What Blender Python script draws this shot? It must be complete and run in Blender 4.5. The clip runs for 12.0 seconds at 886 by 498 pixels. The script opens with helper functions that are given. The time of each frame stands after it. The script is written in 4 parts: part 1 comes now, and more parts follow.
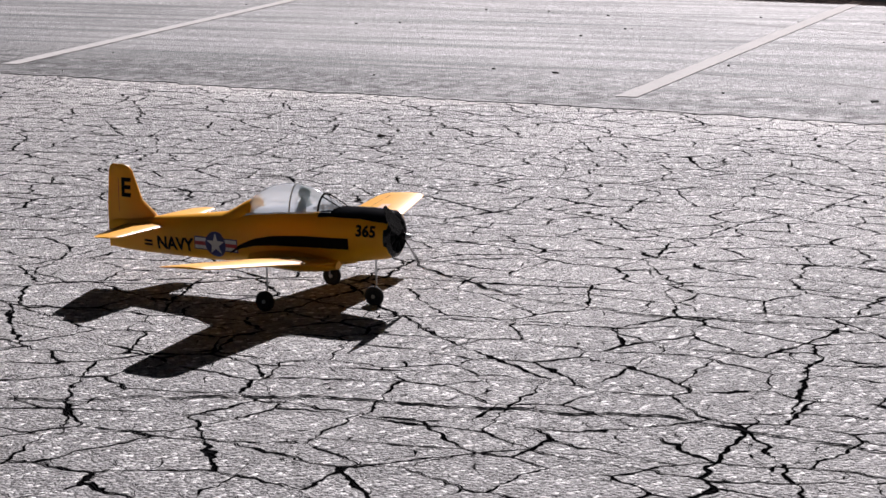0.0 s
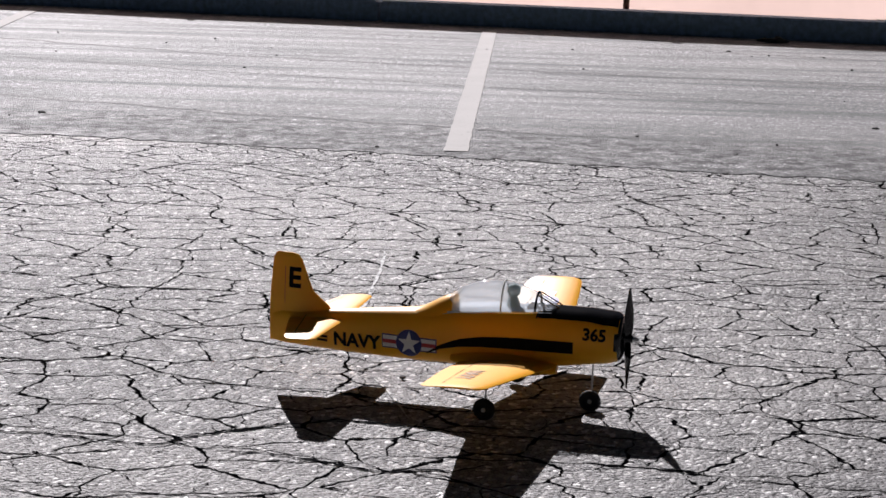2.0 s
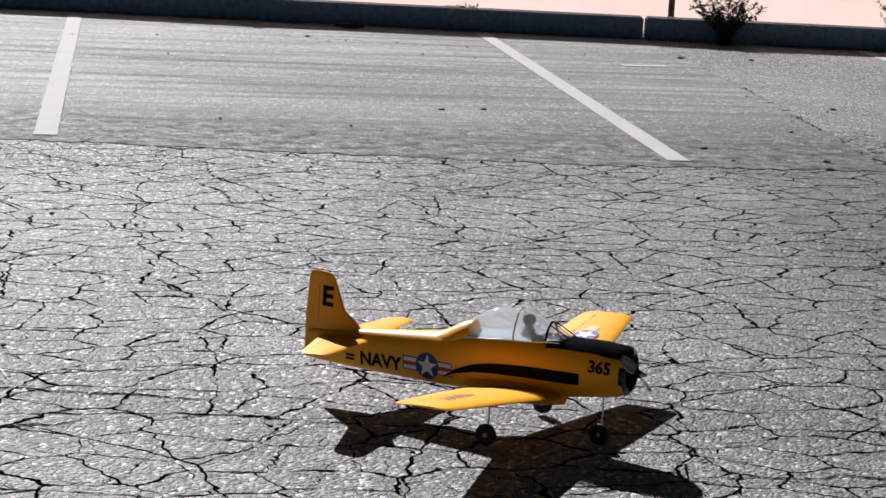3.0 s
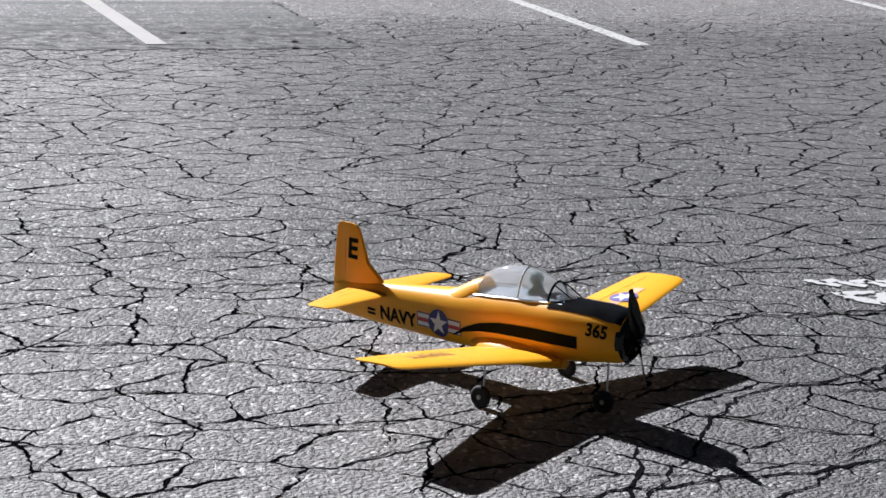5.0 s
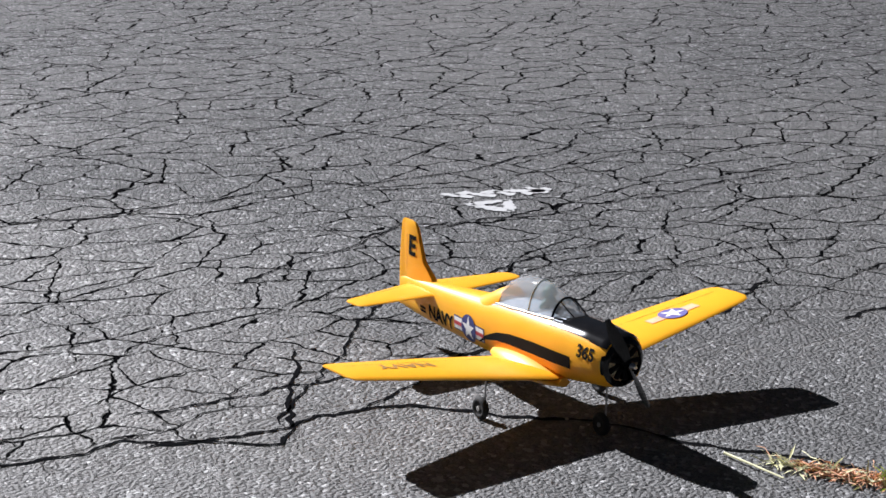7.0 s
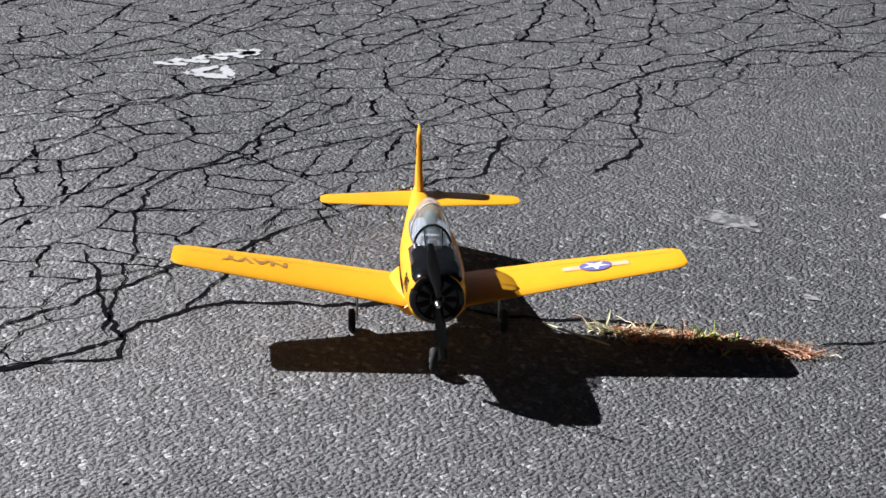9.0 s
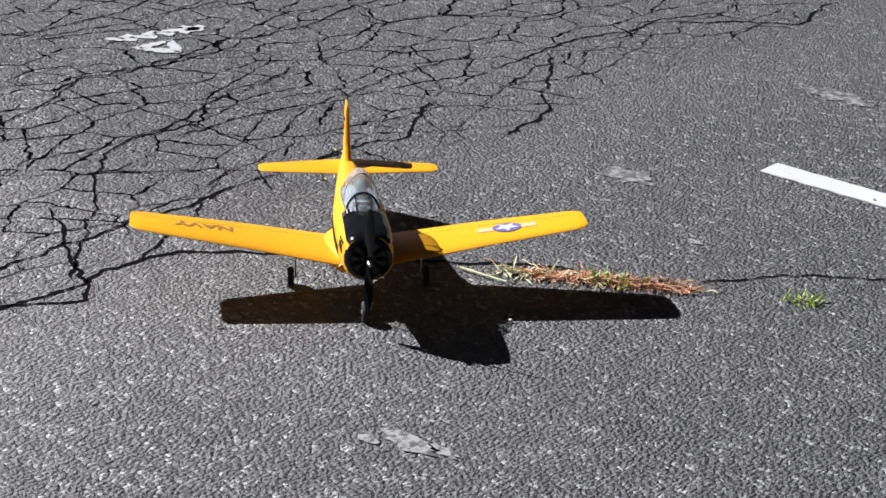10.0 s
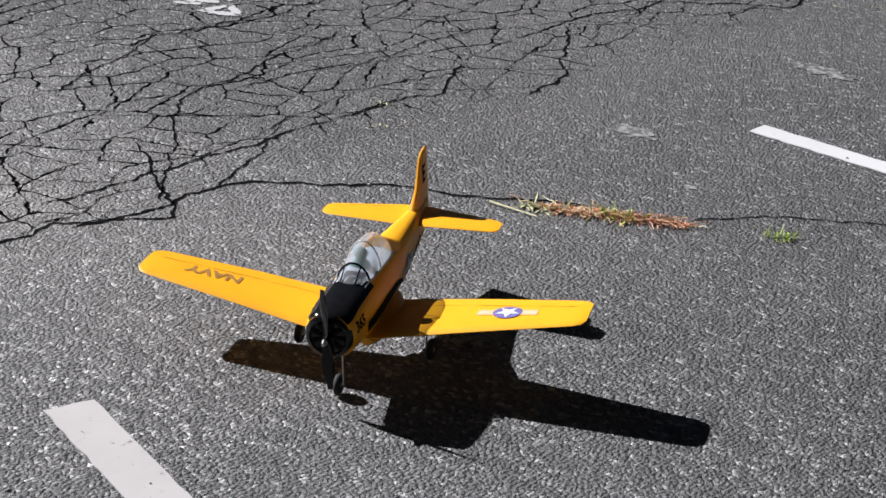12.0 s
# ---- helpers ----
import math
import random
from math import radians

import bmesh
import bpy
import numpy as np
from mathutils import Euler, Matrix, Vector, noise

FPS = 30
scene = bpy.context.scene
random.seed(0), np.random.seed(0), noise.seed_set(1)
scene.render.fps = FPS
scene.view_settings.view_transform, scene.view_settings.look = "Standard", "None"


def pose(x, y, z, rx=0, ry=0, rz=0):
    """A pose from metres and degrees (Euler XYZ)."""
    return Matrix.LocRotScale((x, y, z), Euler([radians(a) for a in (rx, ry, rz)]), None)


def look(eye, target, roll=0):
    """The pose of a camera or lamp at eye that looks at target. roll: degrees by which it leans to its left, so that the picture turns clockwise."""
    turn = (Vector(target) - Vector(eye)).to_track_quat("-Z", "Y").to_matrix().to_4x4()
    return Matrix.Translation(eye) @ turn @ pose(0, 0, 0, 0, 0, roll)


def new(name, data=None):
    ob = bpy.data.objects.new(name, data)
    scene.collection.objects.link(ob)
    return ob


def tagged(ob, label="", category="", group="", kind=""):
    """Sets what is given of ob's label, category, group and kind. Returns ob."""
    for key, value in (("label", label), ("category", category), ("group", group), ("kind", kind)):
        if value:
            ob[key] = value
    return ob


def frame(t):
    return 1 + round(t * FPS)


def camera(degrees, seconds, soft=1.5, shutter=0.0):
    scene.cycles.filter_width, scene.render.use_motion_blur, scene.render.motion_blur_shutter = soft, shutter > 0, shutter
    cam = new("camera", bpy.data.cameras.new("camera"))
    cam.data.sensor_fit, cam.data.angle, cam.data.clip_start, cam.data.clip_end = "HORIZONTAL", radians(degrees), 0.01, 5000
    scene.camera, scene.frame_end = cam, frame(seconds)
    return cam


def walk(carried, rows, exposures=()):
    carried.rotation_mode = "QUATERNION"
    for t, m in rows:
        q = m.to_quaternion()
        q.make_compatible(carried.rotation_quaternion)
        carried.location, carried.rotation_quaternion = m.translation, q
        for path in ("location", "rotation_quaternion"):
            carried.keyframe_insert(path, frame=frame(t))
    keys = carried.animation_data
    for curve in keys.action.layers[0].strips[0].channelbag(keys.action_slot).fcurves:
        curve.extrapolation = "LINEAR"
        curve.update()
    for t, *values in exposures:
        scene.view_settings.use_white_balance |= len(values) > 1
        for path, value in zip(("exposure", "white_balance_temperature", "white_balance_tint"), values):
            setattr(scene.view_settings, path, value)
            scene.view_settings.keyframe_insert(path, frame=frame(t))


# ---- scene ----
cam = camera(26, 12.0, soft=1.55)
CAMERA_ROWS = (
    (0, 0.509, -7.048, 1.105, -11.34, -0.74, 26.82),
    (0.5, 0.554, -7.141, 1.144, -12.17, -0.25, 20.82),
    (1, 0.728, -7.324, 1.200, -12.10, -0.14, 15.78),
    (1.5, 0.808, -7.471, 1.246, -11.73, 0.63, 9.96),
    (2, 0.848, -7.668, 1.299, -11.52, 1.48, 3.09),
    (2.5, 0.897, -7.935, 1.349, -11.50, 2.26, -3.32),
    (3, 0.854, -8.200, 1.384, -11.66, 2.69, -9.32),
    (3.5, 0.807, -8.466, 1.412, -12.17, 2.92, -14.12),
    (4, 0.862, -8.685, 1.408, -12.70, 3.04, -17.68),
    (4.5, 0.966, -8.879, 1.392, -13.22, 3.02, -20.35),
    (5, 1.064, -9.071, 1.381, -13.70, 2.82, -22.49),
    (5.5, 1.100, -9.282, 1.396, -14.11, 2.43, -24.44),
    (6, 1.021, -9.536, 1.455, -14.42, 1.83, -26.58),
    (6.5, 0.932, -9.727, 1.509, -14.68, 1.51, -28.72),
    (7, 0.851, -9.611, 1.548, -15.72, 1.70, -32.50),
    (7.5, 0.765, -9.345, 1.582, -17.24, 2.14, -37.12),
    (8, 0.660, -9.081, 1.620, -18.89, 2.58, -41.74),
    (8.5, 0.525, -8.973, 1.672, -20.36, 2.76, -45.55),
    (9, 0.346, -9.175, 1.746, -21.32, 2.44, -47.72),
    (9.5, 0.153, -9.407, 1.838, -22.01, 2.29, -48.91),
    (10, -0.046, -9.599, 1.930, -22.20, 2.38, -49.53),
    (10.5, -0.240, -9.776, 2.019, -22.16, 2.43, -49.75),
    (11, -0.428, -9.931, 2.092, -22.11, 2.53, -49.75),
    (11.5, -0.587, -10.034, 2.114, -22.10, 3.10, -49.72),
    (12, -0.756, -10.090, 2.109, -22.61, 4.03, -49.56),
)
TAXI_ROWS = (
    (0, -2.035, -2.850, -0.002, -0.15, 0.64, 0.27),
    (0.5, -1.271, -2.891, -0.002, -0.05, 0.33, 0.06),
    (1, -0.547, -2.908, -0.002, 0.27, 0.55, -1.55),
    (1.5, 0.129, -2.991, -0.001, 0.56, 1.16, -4.00),
    (2, 0.753, -3.142, 0.002, 0.53, 1.42, -11.66),
    (2.5, 1.315, -3.404, 0.005, 0.12, 1.23, -22.59),
    (3, 1.781, -3.762, 0.007, -0.71, 0.47, -35.02),
    (3.5, 2.137, -4.152, 0.006, -1.47, 0.01, -47.64),
    (4, 2.413, -4.528, 0.003, -1.35, -0.32, -54.67),
    (4.5, 2.660, -4.875, -0.000, -0.82, -0.60, -58.22),
    (5, 2.901, -5.175, -0.004, -0.21, -0.79, -60.32),
    (5.5, 3.118, -5.431, -0.007, 0.22, -0.74, -63.27),
    (6, 3.237, -5.687, -0.002, 0.37, -0.17, -70.03),
    (6.5, 3.315, -5.971, 0.002, 0.42, 0.30, -77.29),
    (7, 3.299, -6.209, 0.001, 0.52, -0.10, -87.77),
    (7.5, 3.290, -6.343, 0.000, 0.64, -0.95, -99.27),
    (8, 3.317, -6.371, -0.001, 0.71, -1.86, -110.83),
    (8.5, 3.344, -6.367, -0.003, 0.66, -2.29, -122.16),
    (9, 3.257, -6.492, -0.000, 0.54, -1.34, -133.49),
    (9.5, 3.205, -6.544, -0.001, 0.21, -0.72, -132.43),
    (10, 3.211, -6.543, -0.003, -0.18, -0.59, -132.29),
    (10.5, 3.208, -6.548, -0.003, -0.12, -0.47, -132.12),
    (11, 3.198, -6.559, 0.002, 0.46, -0.32, -133.13),
    (11.5, 2.956, -6.775, 0.006, 1.74, -0.14, -143.14),
    (12, 2.422, -7.150, 0.019, 2.66, 4.40, -152.34),
)

def cam_pose(x, y, z, pitch, roll, yaw):
    return pose(x, y, z, 90 + pitch, 0, yaw) @ pose(0, 0, 0, 0, 0, roll)


EXPOSURES = ((0, 0.42, 6500, 16), (2.0, 0.44, 6450, 14), (3.5, 0.75, 6300, 11), (5.5, 0.9, 6150, 10), (8.5, 0.88, 6150, 10), (11, 0.88, 6250, 10), (12, 0.76, 6300, 10))
walk(cam, [(t, cam_pose(*r)) for t, *r in CAMERA_ROWS], EXPOSURES)

# ---- light ----
SUN_ELEV, SUN_FROM = 35.7, 104.9          # degrees; the sun stands behind the fence
world = bpy.data.worlds.new("world")
scene.world = world
world.use_nodes = True
wt = world.node_tree
sky = wt.nodes.new("ShaderNodeTexSky")
sky.sky_type, sky.sun_disc = "NISHITA", False
sky.sun_elevation, sky.sun_rotation = radians(SUN_ELEV), radians(90 - SUN_FROM)
wt.links.new(sky.outputs[0], wt.nodes["Background"].inputs[0])
wt.nodes["Background"].inputs[1].default_value = 0.0034
sun_data = bpy.data.lights.new("sun", "SUN")
sun_data.energy, sun_data.angle, sun_data.color = 5.0, radians(0.53), (1.0, 0.972, 0.985)
sun = new("sun", sun_data)
a, e = radians(SUN_FROM), radians(SUN_ELEV)
sun_way = Vector((math.cos(a) * math.cos(e), math.sin(a) * math.cos(e), math.sin(e)))
sun.matrix_world = look(sun_way * 30, (0, 0, 0))


# ---- materials ----
class Nodes:
    """A material under construction."""

    def __init__(self, name):
        self.mat = bpy.data.materials.new(name)
        self.mat.use_nodes = True
        self.tree = self.mat.node_tree
        self.bsdf = self.tree.nodes["Principled BSDF"]
        self.obj = self.add("ShaderNodeTexCoord").outputs["Object"]

    def add(self, kind, **sets):
        n = self.tree.nodes.new(kind)
        for k, v in sets.items():
            if k in ("operation", "blend_type", "feature", "data_type", "interpolation_type", "voronoi_dimensions"):
                setattr(n, k, v)
            else:
                n.inputs[k.replace("_", " ")].default_value = v
        return n

    def link(self, a, b):
        self.tree.links.new(a, b)
        return self

    def noise(self, scale, detail=4.0, rough=0.55, vec=None):
        n = self.add("ShaderNodeTexNoise", Scale=scale, Detail=detail, Roughness=rough)
        self.link(vec or self.obj, n.inputs["Vector"])
        return n

    def ramp(self, src, *stops):
        n = self.add("ShaderNodeValToRGB")
        while len(n.color_ramp.elements) < len(stops):
            n.color_ramp.elements.new(0.5)
        for el, (at, c) in zip(n.color_ramp.elements, stops):
            el.position = at
            el.color = (*c, 1) if isinstance(c, tuple) else (c, c, c, 1)
        self.link(src, n.inputs[0])
        return n.outputs[0]

    def mix(self, fac, a, b, how="MIX"):
        n = self.add("ShaderNodeMix", data_type="RGBA", blend_type=how)
        for sock, v in ((n.inputs[0], fac), (n.inputs[6], a), (n.inputs[7], b)):
            if isinstance(v, bpy.types.NodeSocket):
                self.link(v, sock)
            elif isinstance(v, tuple):
                sock.default_value = (*v, 1)
            else:
                sock.default_value = v
        return n.outputs[2]

    def math(self, op, a, b=0.0, c=0.0):
        n = self.add("ShaderNodeMath", operation=op)
        for sock, v in zip(n.inputs, (a, b, c)):
            if isinstance(v, bpy.types.NodeSocket):
                self.link(v, sock)
            else:
                sock.default_value = v
        return n.outputs[0]

    def done(self, color, rough, bump=None, strength=0.3, dist=0.01, **extra):
        b = self.bsdf
        for name, v in (("Base Color", color), ("Roughness", rough)):
            if isinstance(v, bpy.types.NodeSocket):
                self.link(v, b.inputs[name])
            else:
                b.inputs[name].default_value = (*v, 1) if isinstance(v, tuple) else v
        for k, v in extra.items():
            b.inputs[k.replace("_", " ")].default_value = v
        if bump is not None:
            n = self.add("ShaderNodeBump", Strength=strength, Distance=dist)
            self.link(bump, n.inputs["Height"]).link(n.outputs[0], b.inputs["Normal"])
        return self.mat


def asphalt(name, dark, light, cracked):
    """Old asphalt: stones of many greys, worn patches, and where it is cracked a net of cracks with pale broken edges."""
    m = Nodes(name)
    stones = m.add("ShaderNodeTexVoronoi", voronoi_dimensions="2D", Scale=82.0)
    m.link(m.obj, stones.inputs["Vector"])
    grain = m.ramp(stones.outputs["Color"], (0.0, dark * 0.15), (0.45, dark * 0.6), (0.74, light * 0.95), (0.95, light * 3.7))
    fine = m.noise(190, 2, 0.6)
    lumps = m.noise(46, 3, 0.6)
    col = m.mix(0.35, grain, m.ramp(fine.outputs[0], (0.38, dark * 0.15), (0.66, light * 2.2)))
    worn = m.noise(0.45, 6, 0.6)
    col = m.mix(m.ramp(worn.outputs[0], (0.42, 0.0), (0.7, 0.45)), col, (light * 1.25, light * 1.22, light * 1.17))
    if cracked:
        # the older side of the lot is bleached, with sun sheen coloured in
        place = m.add("ShaderNodeSeparateXYZ")
        m.link(m.obj, place.inputs[0])
        patchy = m.math("MULTIPLY", m.noise(0.7, 6, 0.65).outputs[0], 4.5)
        old = m.ramp(m.math("DIVIDE", m.math("ADD", place.outputs[0], patchy), 6.0), (0.6, 0.85), (1.3, 0.0))
        side = m.ramp(m.math("DIVIDE", m.math("ADD", place.outputs[1], m.math("ADD", patchy, 6.3)), 4.0), (0.3, 0.25), (0.8, 1.0))
        col = m.mix(m.math("MULTIPLY", old, side), col, m.mix(1.0, col, (2.8, 2.75, 2.7), "MULTIPLY"))
    height = m.math("ADD", m.math("MULTIPLY", stones.outputs["Distance"], -0.58), m.math("MULTIPLY", m.math("ADD", fine.outputs[0], lumps.outputs[0]), 0.55))
    if cracked:
        warp = m.noise(1.3, 1, 0.5)
        at = m.add("ShaderNodeVectorMath", operation="MULTIPLY_ADD")
        m.link(warp.outputs["Color"], at.inputs[0]).link(m.obj, at.inputs[2])
        at.inputs[1].default_value = (0.2, 0.2, 0.0)
        warp2 = m.noise(19, 2, 0.5)
        at2 = m.add("ShaderNodeVectorMath", operation="MULTIPLY_ADD")
        m.link(warp2.outputs["Color"], at2.inputs[0]).link(at.outputs[0], at2.inputs[2])
        at2.inputs[1].default_value = (0.05, 0.05, 0.0)
        net = None
        # the plates are longer along the bays' edge than across
        flat = m.add("ShaderNodeVectorMath", operation="MULTIPLY")
        m.link(at2.outputs[0], flat.inputs[0])
        flat.inputs[1].default_value = (0.74, 1.12, 1.0)
        sep = m.add("ShaderNodeSeparateXYZ")
        m.link(m.obj, sep.inputs[0])
        # the cracked part of the lot ends in an uneven line; beyond it the asphalt is sound
        far = m.math("ADD", sep.outputs[1], m.math("MULTIPLY", m.noise(0.9, 2).outputs[0], 0.9))
        zone = m.add("ShaderNodeMapRange", interpolation_type="SMOOTHSTEP")
        m.link(far, zone.inputs[0])
        zone.inputs[1].default_value, zone.inputs[2].default_value = -5.85, -4.8
        # a second tap a little further off widens the cracks that run along the bays' edge
        apart = m.add("ShaderNodeVectorMath", operation="ADD")
        m.link(flat.outputs[0], apart.inputs[0])
        apart.inputs[1].default_value = (0.0, 0.0065, 0.0)
        for scale, width, lack in ((9.5, 0.0032, 0.52), (5.2, 0.0062, 0.38), (2.4, 0.0072, 0.40)):
            thick = m.math("MULTIPLY", m.ramp(m.noise(1.9 * scale, 3).outputs[0], (lack, 0.15), (lack + 0.22, 1.0)), width * 0.74)
            for tap in (flat, apart):
                v = m.add("ShaderNodeTexVoronoi", voronoi_dimensions="2D", feature="DISTANCE_TO_EDGE", Scale=scale)
                m.link(tap.outputs[0], v.inputs["Vector"])
                dist = m.math("DIVIDE", v.outputs["Distance"], scale)
                line = m.math("MAXIMUM", m.math("SUBTRACT", 1.0, m.math("DIVIDE", dist, thick)), 0.0)
                net = line if net is None else m.math("MAXIMUM", net, line)
        net = m.math("MULTIPLY", net, zone.outputs[0])
        # few cracks on the paler ground by the wall
        back = m.add("ShaderNodeMapRange", interpolation_type="SMOOTHSTEP")
        m.link(far, back.inputs[0])
        back.inputs[1].default_value, back.inputs[2].default_value = 1.0, 2.4
        net = m.math("MULTIPLY", net, m.math("SUBTRACT", 1.0, m.math("MULTIPLY", back.outputs[0], 0.8)))
        col = m.mix(m.math("MULTIPLY", back.outputs[0], 0.7), col, m.mix(1.0, col, (2.2, 2.15, 2.1), "MULTIPLY"))
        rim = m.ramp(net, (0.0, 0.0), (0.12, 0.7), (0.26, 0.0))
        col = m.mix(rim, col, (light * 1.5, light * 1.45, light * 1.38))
        # the shade down in the cracks is put in as near-black colour
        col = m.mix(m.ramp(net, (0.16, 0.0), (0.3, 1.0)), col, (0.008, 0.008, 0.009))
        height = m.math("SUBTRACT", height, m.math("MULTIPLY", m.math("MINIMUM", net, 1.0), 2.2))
    if not cracked:
        # long streaks left by the paving machine and a tarry band along the near edge
        stretch = m.add("ShaderNodeVectorMath", operation="MULTIPLY")
        m.link(m.obj, stretch.inputs[0])
        stretch.inputs[1].default_value = (0.16, 3.2, 1.0)
        streak = m.noise(1.6, 5, 0.6, stretch.outputs[0])
        col = m.mix(m.ramp(streak.outputs[0], (0.42, 0.0), (0.66, 0.85)), col, (dark * 0.55, dark * 0.61, dark * 0.6))
        sep = m.add("ShaderNodeSeparateXYZ")
        m.link(m.obj, sep.inputs[0])
        band = m.math("ADD", m.math("ADD", sep.outputs[1], m.math("MULTIPLY", sep.outputs[0], 0.1)), m.math("MULTIPLY", streak.outputs[0], 1.6))
        tar = m.math("MULTIPLY", m.ramp(m.math("DIVIDE", band, 4.0), (0.55, 1.0), (0.85, 0.0)), m.ramp(m.noise(9, 5, 0.75).outputs[0], (0.38, 0.0), (0.6, 0.95)))
        col = m.mix(tar, col, (0.05, 0.05, 0.05))
        dull = m.math("MAXIMUM", tar, m.ramp(streak.outputs[0], (0.44, 0.0), (0.64, 0.7)))
        m.link(m.ramp(dull, (0.0, 0.42), (0.9, 0.06)), m.bsdf.inputs["Specular IOR Level"])
    if cracked:
        m.link(m.ramp(net, (0.0, 0.45), (0.25, 0.0)), m.bsdf.inputs["Specular IOR Level"])
    rough = m.ramp(worn.outputs[0], (0.3, 0.71), (0.7, 0.6))
    return m.done(col, rough, height, 1.0, 0.017 if cracked else 0.009)


def worn_paint(name, color, gaps):
    m = Nodes(name)
    chips = m.noise(38, 6, 0.72)
    big = m.noise(3.0, 3)
    col = m.mix(m.ramp(big.outputs[0], (0.4, 0.0), (0.75, 0.35)), color, tuple(c * 0.72 for c in color))
    wear = m.ramp(chips.outputs[0], (gaps - 0.05, 1.0), (gaps + 0.03, 0.0))
    return m.done(m.mix(wear, col, (0.09, 0.09, 0.09)), 0.85, chips.outputs[0], 0.25, 0.003)


def plain(name, color, rough=0.5, scale=30.0, vary=0.15, bump=0.12, **extra):
    m = Nodes(name)
    n, big = m.noise(scale, 5), m.noise(scale / 9, 3)
    low, high = tuple(c * (1 - vary) for c in color), tuple(min(1.0, c * (1 + vary)) for c in color)
    col = m.mix(m.ramp(n.outputs[0], (0.35, 0.0), (0.65, 1.0)), low, high)
    col = m.mix(m.ramp(big.outputs[0], (0.5, 0.0), (0.8, 0.5)), col, low)
    return m.done(col, rough, n.outputs[0], bump, 0.002, **extra)


def glass(name, tint):
    m = Nodes(name)
    t = m.tree
    clear, gloss = m.add("ShaderNodeBsdfTransparent"), m.add("ShaderNodeBsdfGlossy", Roughness=0.05)
    clear.inputs[0].default_value = (*tint, 1)
    view = m.add("ShaderNodeLayerWeight", Blend=0.5)
    shine = m.math("ADD", m.math("MULTIPLY", m.math("POWER", view.outputs["Facing"], 2.0), 0.4), 0.07)
    mixer = m.add("ShaderNodeMixShader")
    # clear plastic made milky; the white also stands in for mirrored bright sky
    haze, body = m.add("ShaderNodeBsdfTranslucent"), m.add("ShaderNodeMixShader")
    haze.inputs[0].default_value, body.inputs[0].default_value = (0.92, 0.94, 0.96, 1), 0.32
    sky_white, film = m.add("ShaderNodeBsdfDiffuse"), m.add("ShaderNodeMixShader")
    sky_white.inputs[0].default_value, film.inputs[0].default_value = (0.90, 0.92, 0.94, 1), 0.4
    m.link(haze.outputs[0], film.inputs[1]).link(sky_white.outputs[0], film.inputs[2])
    m.link(clear.outputs[0], body.inputs[1]).link(film.outputs[0], body.inputs[2])
    m.link(shine, mixer.inputs[0]).link(body.outputs[0], mixer.inputs[1]).link(gloss.outputs[0], mixer.inputs[2])
    m.link(mixer.outputs[0], t.nodes["Material Output"].inputs[0])
    return m.mat


def cloth(name, color):
    m = Nodes(name)
    n = m.noise(2.0, 4)
    col = m.mix(m.ramp(n.outputs[0], (0.4, 0.0), (0.7, 1.0)), color, tuple(c * 0.9 for c in color))
    thin, face, mixer = m.add("ShaderNodeBsdfTranslucent"), m.add("ShaderNodeBsdfDiffuse"), m.add("ShaderNodeMixShader")
    mixer.inputs[0].default_value = 0.25
    m.link(col, thin.inputs[0]).link(col, face.inputs[0])
    m.link(thin.outputs[0], mixer.inputs[1]).link(face.outputs[0], mixer.inputs[2])
    m.link(mixer.outputs[0], m.tree.nodes["Material Output"].inputs[0])
    return m.mat


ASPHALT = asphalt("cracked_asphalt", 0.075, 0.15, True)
OVERLAY = asphalt("overlay_asphalt", 0.145, 0.205, False)
LINE = worn_paint("line_paint", (0.40, 0.385, 0.37), 0.36)
LINE_WHITE = worn_paint("bright_line_paint", (0.46, 0.44, 0.43), 0.36)
LINE_SOFT = worn_paint("fresh_line_paint", (0.60, 0.60, 0.60), 0.3)
LINE_OLD = worn_paint("old_line_paint", (0.48, 0.48, 0.47), 0.44)
CHALK = worn_paint("spray_paint", (0.50, 0.50, 0.50), 0.36)
FAINT = worn_paint("faint_chalk", (0.6, 0.61, 0.6), 0.46)
CRACK = plain("crack_shadow", (0.008, 0.008, 0.009), 0.95, 60, Specular_IOR_Level=0.0)
SPLASH = worn_paint("dried_splash", (0.34, 0.335, 0.32), 0.5)
STAIN = worn_paint("dust_stain", (0.30, 0.295, 0.29), 0.52)
TAR = worn_paint("tar_film", (0.075, 0.073, 0.07), 0.5)
CONCRETE = plain("painted_concrete", (0.36, 0.48, 0.62), 0.7, 22, 0.2, 0.3)
SCREEN = cloth("fence_cloth", (0.70, 0.53, 0.47))
RUST = plain("rusty_steel", (0.16, 0.07, 0.045), 0.8, 40, 0.4)
YELLOW = plain("yellow_foam", (0.92, 0.425, 0.013), 0.42, 9, 0.04, 0.03, Specular_IOR_Level=0.4, Subsurface_Weight=0.06, Subsurface_Scale=0.004)
BLACK = plain("black_paint", (0.008, 0.008, 0.009), 0.1, 30, 0.2, 0.0, Specular_IOR_Level=0.35)
DECK = plain("cockpit_grey", (0.42, 0.47, 0.54), 0.6, 30)
MATT = plain("cockpit_black", (0.008, 0.008, 0.009), 0.7, 30, Specular_IOR_Level=0.1)
DECAL_BLACK = plain("black_decal", (0.006, 0.006, 0.007), 0.8, 60, 0.2, 0.02, Specular_IOR_Level=0.12)
DECAL_WHITE = plain("white_decal", (0.80, 0.79, 0.78), 0.5, 60, 0.04)
DECAL_RED = plain("red_decal", (0.50, 0.055, 0.06), 0.5, 60, 0.06)
FADED_BLUE = plain("faded_blue_decal", (0.16, 0.14, 0.36), 0.45, 60, 0.1)
